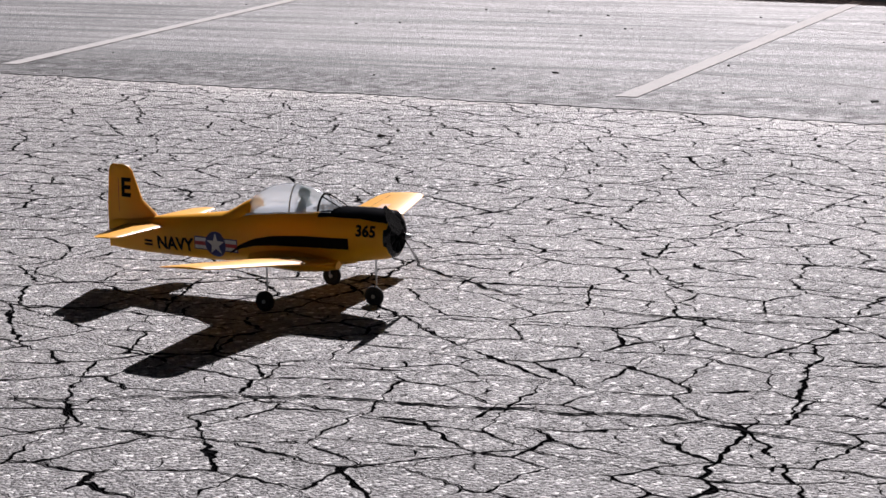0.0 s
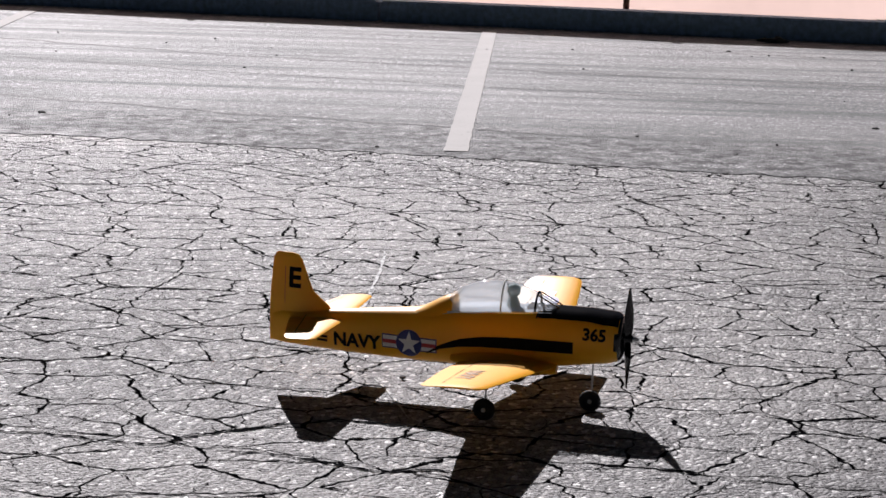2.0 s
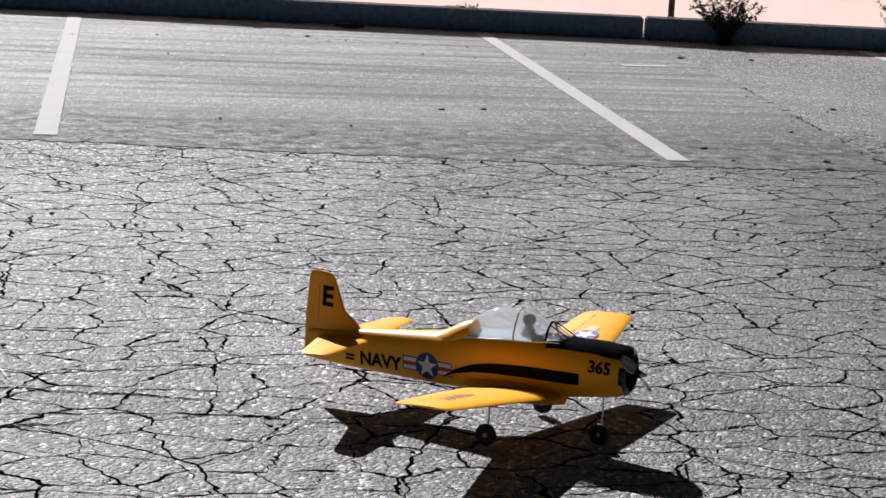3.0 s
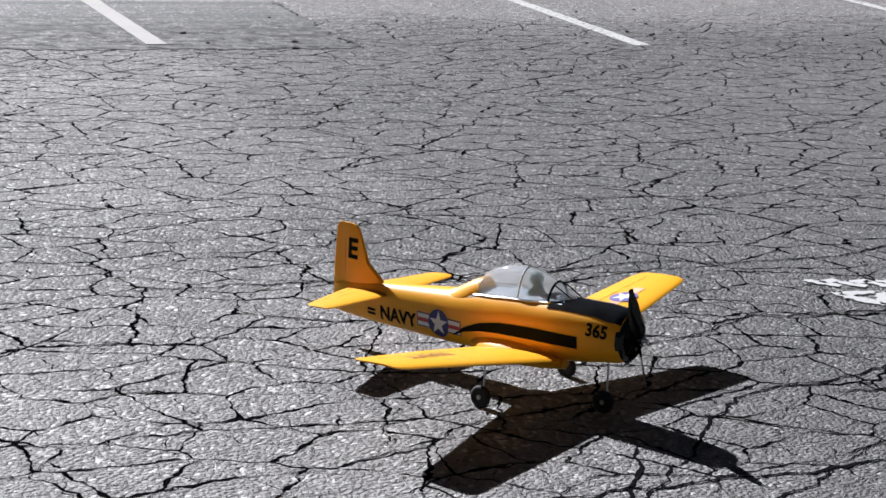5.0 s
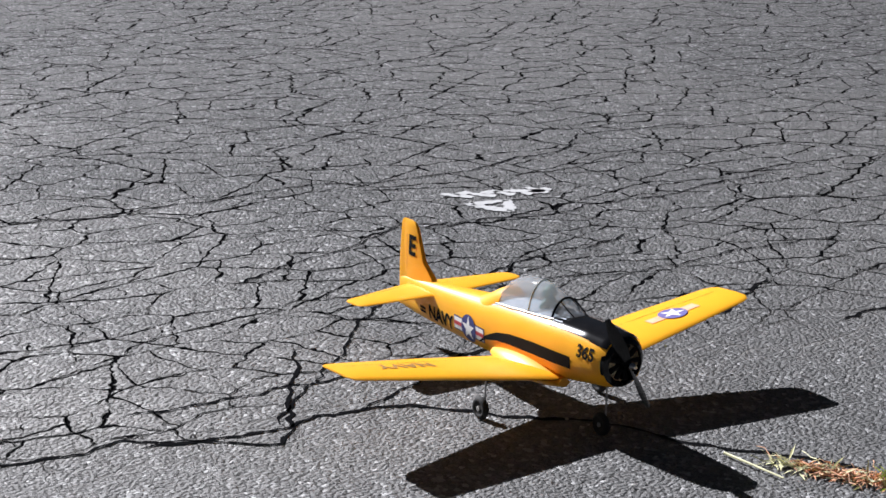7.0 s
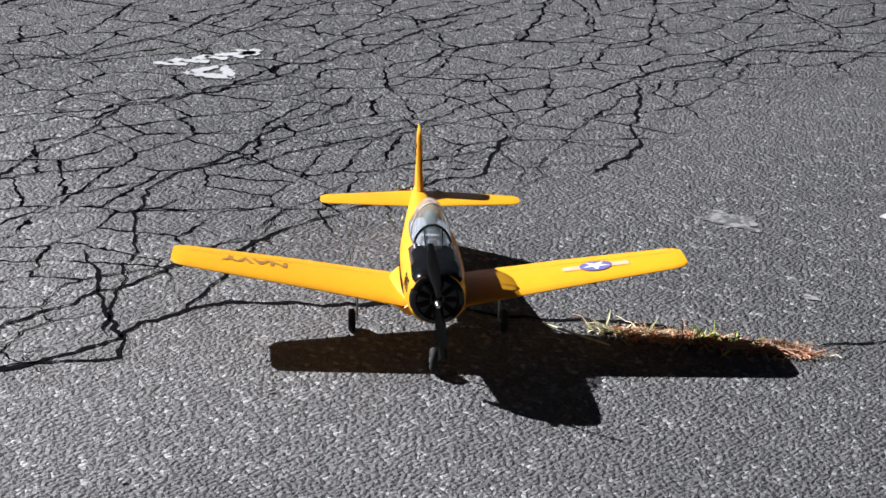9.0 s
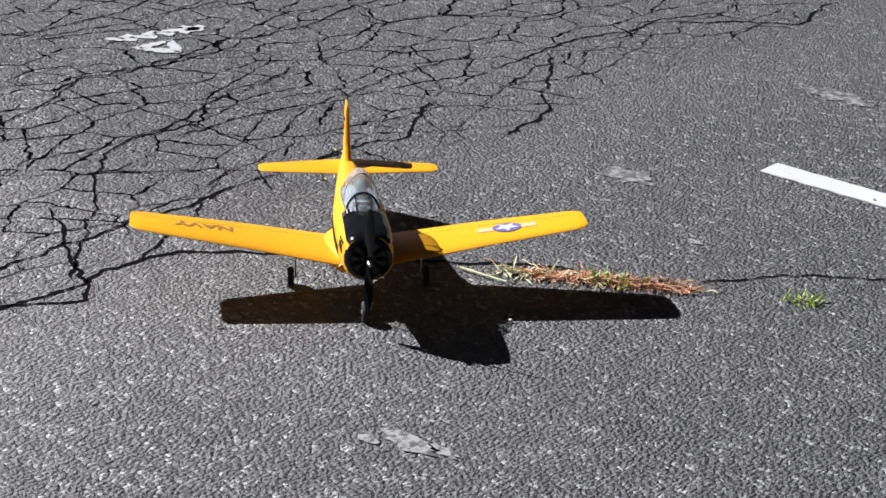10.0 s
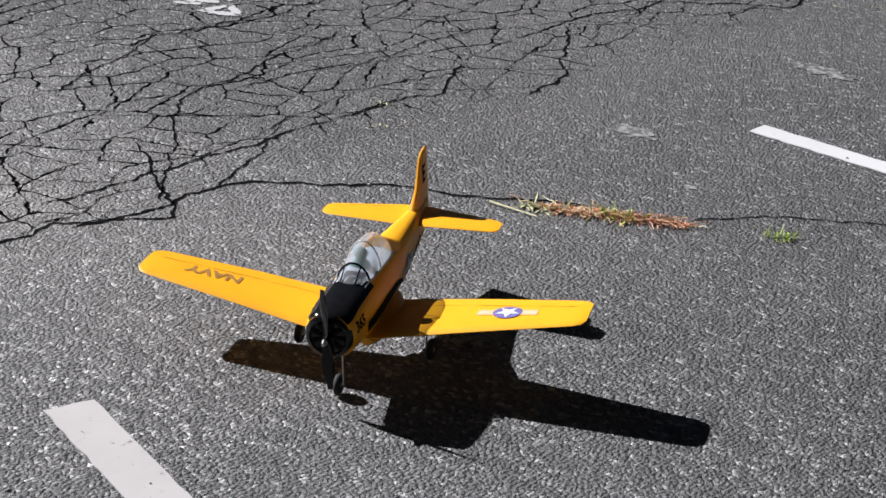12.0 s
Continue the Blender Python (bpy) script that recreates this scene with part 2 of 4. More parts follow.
FADED_BAR = plain("faded_bar_decal", (0.86, 0.50, 0.30), 0.45, 60, 0.08)
DECAL_BLUE = plain("blue_decal", (0.035, 0.04, 0.17), 0.5, 60, 0.08)
WING_INK = plain("faded_ink", (0.36, 0.19, 0.05), 0.5, 60, 0.2)
RUBBER = plain("tyre_rubber", (0.018, 0.018, 0.018), 0.8, 80)
STEEL = plain("steel_wire", (0.55, 0.55, 0.56), 0.3, 80, 0.1, 0.02, Metallic=1.0)
HUB = plain("grey_plastic", (0.55, 0.55, 0.53), 0.5, 60)
FIGURE = plain("figure_green", (0.10, 0.22, 0.20), 0.6, 50)
CANOPY = glass("canopy_plastic", (0.94, 0.96, 0.97))
STRAW = plain("dry_grass", (0.66, 0.37, 0.23), 0.8, 40, 0.4)
LEAF = plain("weed_leaf", (0.44, 0.58, 0.08), 0.6, 30, 0.4)
PALE_LEAF = plain("pale_leaf", (0.66, 0.64, 0.38), 0.6, 30, 0.3)
BUSH = plain("shrub_leaf", (0.045, 0.095, 0.03), 0.55, 20, 0.5)
STALK = plain("shrub_stalk", (0.10, 0.07, 0.045), 0.8, 30, 0.3)
GRIT = plain("grit", (0.05, 0.048, 0.046), 0.9, 50, 0.5)
GRIT_PALE = plain("pale_grit", (0.46, 0.45, 0.43), 0.9, 50, 0.3)


# ---- mesh helpers ----
def mesh_of(bm, name, material, smooth=True):
    bmesh.ops.recalc_face_normals(bm, faces=bm.faces[:])
    me = bpy.data.meshes.new(name)
    for f in bm.faces:
        f.smooth = smooth
    bm.to_mesh(me)
    bm.free()
    me.materials.append(material)
    if smooth:
        me.set_sharp_from_angle(angle=radians(40))
    return me


def part(name, bm, material, parent=None, label="", smooth=True):
    ob = new(name, mesh_of(bm, name, material, smooth))
    ob.parent = parent
    return tagged(ob, label) if label else ob


def box(bm, lo, hi, bevel=0.0):
    m = Matrix.Translation([(p + q) / 2 for p, q in zip(lo, hi)]) @ Matrix.Diagonal([q - p for p, q in zip(lo, hi)] + [1])
    made = bmesh.ops.create_cube(bm, size=1, matrix=m)["verts"]
    if bevel:
        edges = list({e for v in made for e in v.link_edges})
        bmesh.ops.bevel(bm, geom=edges, offset=bevel, segments=2, affect="EDGES")
    return bm


def rod(bm, p, q, r0, r1=None, sides=8):
    p, q = Vector(p), Vector(q)
    m = Matrix.Translation((p + q) / 2) @ (q - p).to_track_quat("Z", "Y").to_matrix().to_4x4()
    bmesh.ops.create_cone(bm, cap_ends=True, segments=sides, radius1=r0, radius2=r0 if r1 is None else r1, depth=(q - p).length, matrix=m)
    return bm


def loft(bm, rings, close_first=True, close_last=True):
    """A skin over closed rings with equally many points."""
    vs = [[bm.verts.new(p) for p in ring] for ring in rings]
    n = len(vs[0])
    for a, b in zip(vs, vs[1:]):
        for i in range(n):
            bm.faces.new((a[i], a[(i + 1) % n], b[(i + 1) % n], b[i]))
    if close_first:
        bm.faces.new(vs[0][::-1])
    if close_last:
        bm.faces.new(vs[-1])
    return bm


def ribbon(points, width, z, jag, step=0.014, wide_at_ends=False):
    """A thin flat strip along a bent line, with an uneven course and width."""
    rng = random.Random(str(points))
    bm = bmesh.new()
    left, right, run = [], [], 0.0
    pts = [Vector((*p, 0)) for p in points]
    way = []
    for p, q in zip(pts, pts[1:]):
        n = max(2, int((q - p).length / step))
        way += [p.lerp(q, i / n) for i in range(n)]
    way.append(pts[-1])
    for i, p in enumerate(way):
        t = (way[min(i + 1, len(way) - 1)] - way[max(i - 1, 0)]).normalized()
        side = Vector((-t.y, t.x, 0))
        s = i * step
        p = p + side * jag * (noise.noise((s * 3, points[0][0], 0)) + 0.45 * noise.noise((s * 11, points[0][1], 3)) + 0.22 * noise.noise((s * 34, points[0][1], 7)))
        w = width * (0.25 + 0.55 * rng.random() + 0.7 * abs(noise.noise((s * 6, points[0][1], 9))))
        if not wide_at_ends:
            w *= min(1.0, 0.15 + i / 5, 0.15 + (len(way) - 1 - i) / 5)
        left.append(bm.verts.new(p + side * w / 2 + Vector((0, 0, z))))
        right.append(bm.verts.new(p - side * w / 2 + Vector((0, 0, z))))
    for i in range(len(way) - 1):
        bm.faces.new((left[i], right[i], right[i + 1], left[i + 1]))
    return bm


def slab(corners, z0, z1, ragged=0.0, step=0.05, seed=1):
    """A flat slab over a polygon, from z0 to z1, its outline uneven by some millimetres."""
    rng = random.Random(seed)
    bm = bmesh.new()
    out = []
    for p, q in zip(corners, corners[1:] + corners[:1]):
        p, q = Vector((*p, 0)), Vector((*q, 0))
        n = max(1, int((q - p).length / step)) if ragged else 1
        side = Vector((-(q - p).y, (q - p).x, 0)).normalized()
        for i in range(n):
            out.append(p.lerp(q, i / n) + side * rng.uniform(-ragged, ragged) * (i > 0))
    top, low = [bm.verts.new((v.x, v.y, z1)) for v in out], [bm.verts.new((v.x, v.y, z0)) for v in out]
    bm.faces.new(top)
    for i in range(len(top)):
        bm.faces.new((top[i], low[i], low[(i + 1) % len(top)], top[(i + 1) % len(top)]))
    return bm


# ---- ground ----
def ground():
    bm = bmesh.new()
    for x0, x1, y0, y1 in ((-700, 700, -700, 700),):
        bm.faces.new([bm.verts.new(p) for p in ((x0, y0, 0), (x1, y0, 0), (x1, y1, 0), (x0, y1, 0))])
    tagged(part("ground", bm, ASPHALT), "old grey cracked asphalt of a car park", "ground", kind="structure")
    # the paler strip on which the bays lie
    bm = slab([(-30, 2.6), (-6.444, 1.327), (-1.2, 0.964), (0.916, 0.657), (2.972, 0.34), (4.421, 0.365), (4.583, 2.373), (4.785, 5.265), (4.85, 6.62), (0, 7.52), (-30, 13)], 0, 0.003, 0.035, 0.05)
    tagged(part("pavement", bm, OVERLAY), "paler smoother asphalt strip under the parking bays", "pavement", kind="structure")


def parking_lines():
    def line(near, far, width, z, mat, seed, label):
        n, f = Vector((*near, 0)), Vector((*far, 0))
        s = Vector((-(f - n).y, (f - n).x, 0)).normalized() * width / 2
        corners = [tuple((n - s).xy), tuple((f - s).xy), tuple((f + s).xy), tuple((n + s).xy)]
        bm = slab(corners, z - 0.003, z, 0.003, 0.04, seed)
        tagged(part("parking_line", bm, mat, smooth=False), label, "parking line", "painted bay lines")

    fresh, old = "white painted parking bay line on pale asphalt", "worn white parking bay line on dark asphalt"
    line((-10.1, 2.0), (-11.3, 10.4), 0.11, 0.007, LINE, 1, fresh)
    line((-6.706, 1.715), (-8.3, 8.6), 0.11, 0.007, LINE, 2, fresh)
    line((-2.818, 1.487), (-3.393, 8.0), 0.11, 0.007, LINE, 3, fresh)
    line((0.432, 0.88), (0.367, 7.1), 0.11, 0.007, LINE, 4, fresh)
    line((3.397, 0.508), (3.532, 6.75), 0.11, 0.007, LINE, 5, fresh)
    line((6.12, 0.38), (6.51, 6.25), 0.10, 0.0045, LINE_OLD, 6, old)
    line((8.722, 0.3), (9.15, 5.7), 0.10, 0.0045, LINE_OLD, 7, old)
    line((1.708, -6.884), (1.26, -8.6), 0.125, 0.0045, LINE_WHITE, 8, "white parking bay line with a broken edge on dark asphalt")
    line((4.76, -6.78), (4.80, -9.0), 0.10, 0.0045, LINE_SOFT, 9, "soft-ended white parking bay line on dark asphalt")
    bm = slab([(4.158, 4.629), (4.470, 4.644), (4.473, 4.730), (4.161, 4.715)], 0.004, 0.007, 0.004, 0.03)
    tagged(part("paint_mark", bm, LINE_OLD, smooth=False), "short white paint dash on pale asphalt", "paint mark")


def sprayed_marks():
    # an unreadable number and sign sprayed on the asphalt: plain strokes
    strokes = [((4.152, -4.405), (4.223, -4.490)), ((4.187, -4.442), (4.252, -4.422)), ((4.243, -4.445), (4.301, -4.511)), ((4.277, -4.461), (4.343, -4.451)),
               ((4.332, -4.453), (4.368, -4.522)), ((4.365, -4.459), (4.457, -4.509)), ((4.402, -4.528), (4.523, -4.500)), ((4.465, -4.455), (4.481, -4.549)),
               ((4.150, -4.565), (4.305, -4.574)), ((4.305, -4.574), (4.234, -4.702)), ((4.234, -4.702), (4.161, -4.574))]
    for a, b in strokes:
        part_of_mark = ribbon([a, b], 0.05, 0.0035, 0.004, 0.01, True)
        tagged(part("spray_mark", part_of_mark, CHALK, smooth=False), "white sprayed stroke on cracked dark asphalt", "spray mark", "sprayed strokes")
    for cx, cy, ra, rb, turn in ((4.383, -6.531, 0.07, 0.10, 0), (5.558, -6.546, 0.06, 0.16, 1)):
        spot = random.Random(turn + 9)
        out = [(cx + ra * spot.uniform(.5, 1.2) * math.cos(k * 0.262), cy + rb * spot.uniform(.5, 1.2) * math.sin(k * 0.262)) for k in range(24)]
        tagged(part("dust_stain", slab(out, 0.0, 0.003, 0.006, 0.01, turn), STAIN, smooth=False), "faint pale dusty stain on dark asphalt", "stain")
    arc = [(0.311, -1.389), (0.334, -1.839), (0.321, -2.302), (0.300, -2.653)]
    tagged(part("paint_streak", ribbon(arc, 0.013, 0.0035, 0.01, 0.04), FAINT, smooth=False), "thin pale curved streak on cracked asphalt", "paint streak")
    tagged(part("paint_streak", ribbon([(0.425, -2.972), (0.550, -3.337)], 0.012, 0.0035, 0.01, 0.03), FAINT, smooth=False), "thin pale curved streak on cracked asphalt", "paint streak")
    rng = random.Random(5)
    for cx, cy, ra, rb in ((2.675, -7.20, 0.034, 0.085), (2.63, -7.13, 0.02, 0.03), (2.70, -7.285, 0.018, 0.045), (4.088, -6.972, 0.014, 0.022), (3.711, -6.347, 0.010, 0.014)):
        out = [(cx + ra * rng.uniform(.6, 1.2) * math.cos(k * 0.35), cy + rb * rng.uniform(.6, 1.2) * math.sin(k * 0.35)) for k in range(18)]
        tagged(part("mortar_splash", slab(out, 0.0, 0.0035, 0.003, 0.01), SPLASH, smooth=False), "pale dried splash on dark asphalt", "stain", "dried splashes")


def main_cracks():
    courses = {
        "long": ([(-2.147, -3.941), (-1.520, -3.686), (-0.800, -3.507), (-0.020, -3.599), (0.376, -3.343), (1.074, -3.511)], 0.016),
        "mid": ([(-1.977, -2.294), (-1.591, -2.607), (-1.136, -2.686), (-0.535, -2.561)], 0.012),
        "turn": ([(0.138, -3.625), (0.471, -3.720), (0.751, -3.645)], 0.014),
        "field": ([(2.181, -4.112), (3.021, -4.186), (3.811, -4.127), (4.351, -4.183), (4.914, -4.021), (5.109, -3.828), (5.698, -3.868)], 0.014),
        "mark": ([(3.082, -5.033), (3.807, -4.710), (4.349, -4.781), (5.372, -4.652)], 0.012),
        "round": ([(1.921, -5.976), (2.366, -5.986), (2.655, -6.134), (2.992, -5.588)], 0.018),
        "edge": ([(2.378, -6.030), (2.647, -6.077), (2.911, -6.056), (3.021, -6.082), (3.333, -6.361), (3.513, -6.637), (3.846, -7.130)], 0.022),
        "weed": ([(3.846, -7.130), (4.053, -7.282), (4.278, -7.465), (4.328, -7.605)], 0.014),
        "hook": ([(5.199, -5.554), (4.894, -5.824), (4.590, -6.025), (4.391, -6.024)], 0.018),
        "top": ([(5.199, -5.554), (5.493, -5.537), (5.906, -5.617), (6.260, -5.969), (6.662, -5.886)], 0.018),
        "slant": ([(2.712, -6.045), (3.369, -5.352), (3.909, -5.223), (4.427, -5.072)], 0.012),
        "stub": ([(3.645, -5.822), (3.954, -5.809), (4.136, -5.819), (4.489, -5.653)], 0.017),
        "joint": ([(4.749, 4.975), (4.571, 2.372), (4.460, 1.037), (4.442, 0.328)], 0.018),
        "second": ([(2.416, -5.839), (2.764, -5.853), (3.104, -5.841), (3.645, -5.822)], 0.015),
        "branch": ([(2.921, -6.056), (3.131, -5.953), (3.349, -5.827)], 0.012),
        "upper": ([(3.632, -5.367), (4.305, -5.408), (5.017, -5.394)], 0.011),
    }
    # flat strips whose near-black colour carries the shade inside each crack
    for pts, width in courses.values():
        tagged(part("crack", ribbon(pts, width * 0.85, 0.0025, 0.05), CRACK, smooth=False), "dark open crack in old asphalt", "crack", kind="structure")


def tar_streaks():
    tar = [([(-10, 4.6), (-7.155, 7.095), (-1.284, 4.742), (0.919, 4.330), (4.517, 3.839)], 0.05), ([(-5.786, 7.921), (-1.646, 6.766), (1.310, 6.163), (3.940, 5.471)], 0.03),
           ([(-5.239, 2.487), (-2.804, 2.593), (-0.673, 1.894), (1.664, 1.387)], 0.025), ([(-7.920, 4.001), (-4.411, 4.827), (-1.113, 3.779), (2.543, 2.982)], 0.022)]
    for pts, width in tar:
        tagged(part("tar_streak", ribbon(pts, width, 0.0045, 0.06, 0.05), TAR, smooth=False), "dull dark tar streak along the pale asphalt", "tar streak", kind="structure")


# ---- edge of the car park ----
WALL_A, WALL_B = Vector((-30.0, 13.17, 0)), Vector((18.0, 4.29, 0))
WALL_WAY = (WALL_B - WALL_A).normalized()
WALL_TURN = math.degrees(math.atan2(WALL_WAY.y, WALL_WAY.x))


def along(x):
    """The point on the wall's near foot at that x."""
    return WALL_A + WALL_WAY * ((x - WALL_A.x) / WALL_WAY.x)


def low_wall():
    wall = tagged(new("wall_north"), "low blue-grey painted concrete kerb wall in blocks", "wall", kind="structure")
    x = -27.55
    while x < 15:
        nxt = x + 5.4
        p, q = along(x), along(nxt)
        length = (q - p).length
        bm = box(bmesh.new(), (0.012, 0, 0), (length - 0.012, 0.24, 0.168), 0.014)
        ob = part("block", bm, CONCRETE, wall)
        ob.matrix_basis = pose(p.x, p.y, 0, 0, 0, WALL_TURN)
        x = nxt


def fence():
    f = tagged(new("screen_fence"), "pale pink cloth screen fence on rusty steel posts", "fence")
    for i in range(-9, 4):
        p, q = along(5.1 + 3.75 * i) + Vector((0.08, 0.48, 0)), along(5.1 + 3.75 * (i + 1)) + Vector((0.08, 0.48, 0))
        part("post", rod(bmesh.new(), (p.x, p.y, 0), (p.x, p.y, 0.98), 0.026, sides=10), RUST, f)
        bm = bmesh.new()
        grid = []
        for a in range(13):
            s = a / 12
            base = p.lerp(q, s)
            col = []
            for b in range(7):
                h = 0.03 + (0.9 - 0.06 * math.sin(math.pi * s)) * b / 6
                sway = 0.03 * math.sin(math.pi * s) * math.sin(5 * s + b * 0.7 + i) + 0.03
                col.append(bm.verts.new((base.x, base.y + sway, h)))
            grid.append(col)
        for a in range(12):
            for b in range(6):
                bm.faces.new((grid[a][b], grid[a + 1][b], grid[a + 1][b + 1], grid[a][b + 1]))
        part("screen", bm, SCREEN, f)


def leaf(bm, at, way, length, width):
    way = Vector(way).normalized()
    side = way.cross(Vector((0.3, 0.2, 1))).normalized() * width / 2
    at = Vector(at)
    bend = Vector((0, 0, -0.15 * length))
    pts = [at, at + way * length * 0.45 + side, at + way * length + bend, at + way * length * 0.45 - side]
    bm.faces.new([bm.verts.new(p) for p in pts])


def shrub(x, y, height, spread, n, seed, label, leaf_mat):
    rng = random.Random(seed)
    top = tagged(new("shrub"), label, "shrub")
    stems, leaves = bmesh.new(), bmesh.new()
    for i in range(n):
        a = rng.uniform(0, 6.28)
        tall = height * rng.uniform(0.45, 1.0)
        out = spread * rng.uniform(0.1, 1.0)
        tip = Vector((out * math.cos(a), 0.5 * out * math.sin(a), tall))
        last = Vector((rng.uniform(-.05, .05), rng.uniform(-.04, .04), 0))
        for k in range(1, 6):
            nxt = Vector((tip.x * (k / 5) ** 1.3, tip.y * (k / 5) ** 1.3, tip.z * k / 5)) + Vector([rng.gauss(0, 0.008) for _ in range(3)])
            rod(stems, last, nxt, 0.004 * (1.2 - k / 6), 0.004 * (1.1 - k / 6), 4)
            for _ in range(11):
                w = Vector((rng.uniform(-1, 1), rng.uniform(-1, 1), rng.uniform(-0.2, 0.9)))
                leaf(leaves, last.lerp(nxt, rng.random()), w, rng.uniform(0.03, 0.065), rng.uniform(0.014, 0.03))
            last = nxt
    part("stems", stems, STALK, top)
    part("leaves", leaves, leaf_mat, top, smooth=False)
    top.location = (x, y, 0)


def weeds():
    rng = random.Random(11)
    a, b = Vector((3.495, -6.655, 0)), Vector((3.805, -7.16, 0))

    def tuft(name, lo, hi, n, mat, label, size, flat):
        bm = bmesh.new()
        for _ in range(n):
            p = a.lerp(b, rng.uniform(lo, hi)) + Vector((rng.gauss(0, 0.012), rng.gauss(0, 0.012), 0.003))
            w = Vector((rng.uniform(-1, 1), rng.uniform(-1, 1), rng.uniform(0.05, flat)))
            leaf(bm, p, w, size * rng.uniform(0.5, 1.9), size * rng.uniform(0.07, 0.26))
        tagged(part(name, bm, mat, smooth=False), label, "weeds", kind="stuff")

    tuft("dry_weeds", 0.25, 1.0, 1000, STRAW, "dry reddish-brown weeds in an asphalt crack", 0.024, 0.25)
    tuft("pale_weeds", 0.15, 0.6, 140, PALE_LEAF, "pale withered leaves in an asphalt crack", 0.036, 0.4)
    tuft("green_weeds", 0.58, 0.76, 70, LEAF, "small green weed leaves in an asphalt crack", 0.035, 0.8)
    tuft("green_weeds", 1.40, 1.54, 70, LEAF, "small bright green weed in an asphalt crack", 0.026, 1.0)
    for name, n, mat, label in (("dry_stalks", 60, STRAW, "tangled dry brown stalks in an asphalt crack"), ("pale_stalks", 16, PALE_LEAF, "pale bent dry stalks in an asphalt crack")):
        bm = bmesh.new()
        for _ in range(n):
            p = a.lerp(b, rng.uniform(0.2, 1.0)) + Vector((rng.gauss(0, 0.01), rng.gauss(0, 0.01), 0.006))
            way = (b - a).normalized() * rng.choice((-1, 1)) + Vector((rng.uniform(-.9, .9), rng.uniform(-.9, .9), 0))
            for k in range(4):
                q = p + way.normalized() * rng.uniform(0.012, 0.026)
                q.z = 0.004 + 0.018 * rng.random()
                rod(bm, p, q, 0.0013, 0.0011, 4)
                p, way = q, way + Vector((rng.uniform(-.7, .7), rng.uniform(-.7, .7), 0))
        tagged(part(name, bm, mat), label, "weeds", kind="stuff")
    twig = rod(bmesh.new(), (3.475, -6.655, 0.008), (3.49, -6.83, 0.01), 0.0035, 0.002, 6)
    tagged(part("twig", twig, PALE_LEAF), "thin pale dry twig lying on asphalt", "twig")
    for k, (p, q, n) in enumerate((((3.871, -5.784), (3.92, -5.865), 22), ((6.399, -6.079), (6.899, -6.479), 50), ((3.653, -5.903), (3.815, -6.027), 16))):
        bm = bmesh.new()
        for _ in range(n):
            c = Vector((*p, 0.003)).lerp(Vector((*q, 0.003)), rng.random()) + Vector((rng.gauss(0, .012), rng.gauss(0, .012), 0))
            leaf(bm, c, (rng.uniform(-1, 1), rng.uniform(-1, 1), rng.uniform(0.1, 0.6)), rng.uniform(.01, .03), rng.uniform(.004, .009))
        tagged(part("pale_weeds", bm, PALE_LEAF, smooth=False), "pale withered weeds in an asphalt crack", "weeds", kind="stuff")


def grit():
    rng = random.Random(3)
    for name, mat, n, label, region in (("grit", GRIT, 260, "dark bits of grit scattered over the asphalt", (-8, 7, -3.4, 6.4)),
                                        ("gravel", GRIT_PALE, 520, "tiny pale stones scattered over the asphalt", (0.8, 7.5, -8.4, -2.8))):
        bm = bmesh.new()
        for _ in range(n):
            x, y, r = rng.uniform(region[0], region[1]), rng.uniform(region[2], region[3]), rng.choice((0.003, 0.004, 0.005, 0.008)) * (0.6 if mat is GRIT_PALE else 1)
            m = Matrix.Translation((x, y, 0.0065)) @ Matrix.Diagonal((r * rng.uniform(.8, 1.5), r, r * 0.8, 1))
            bmesh.ops.create_icosphere(bm, subdivisions=0 + 1, radius=1, matrix=m)
        tagged(part(name, bm, mat), label, "grit", kind="stuff")


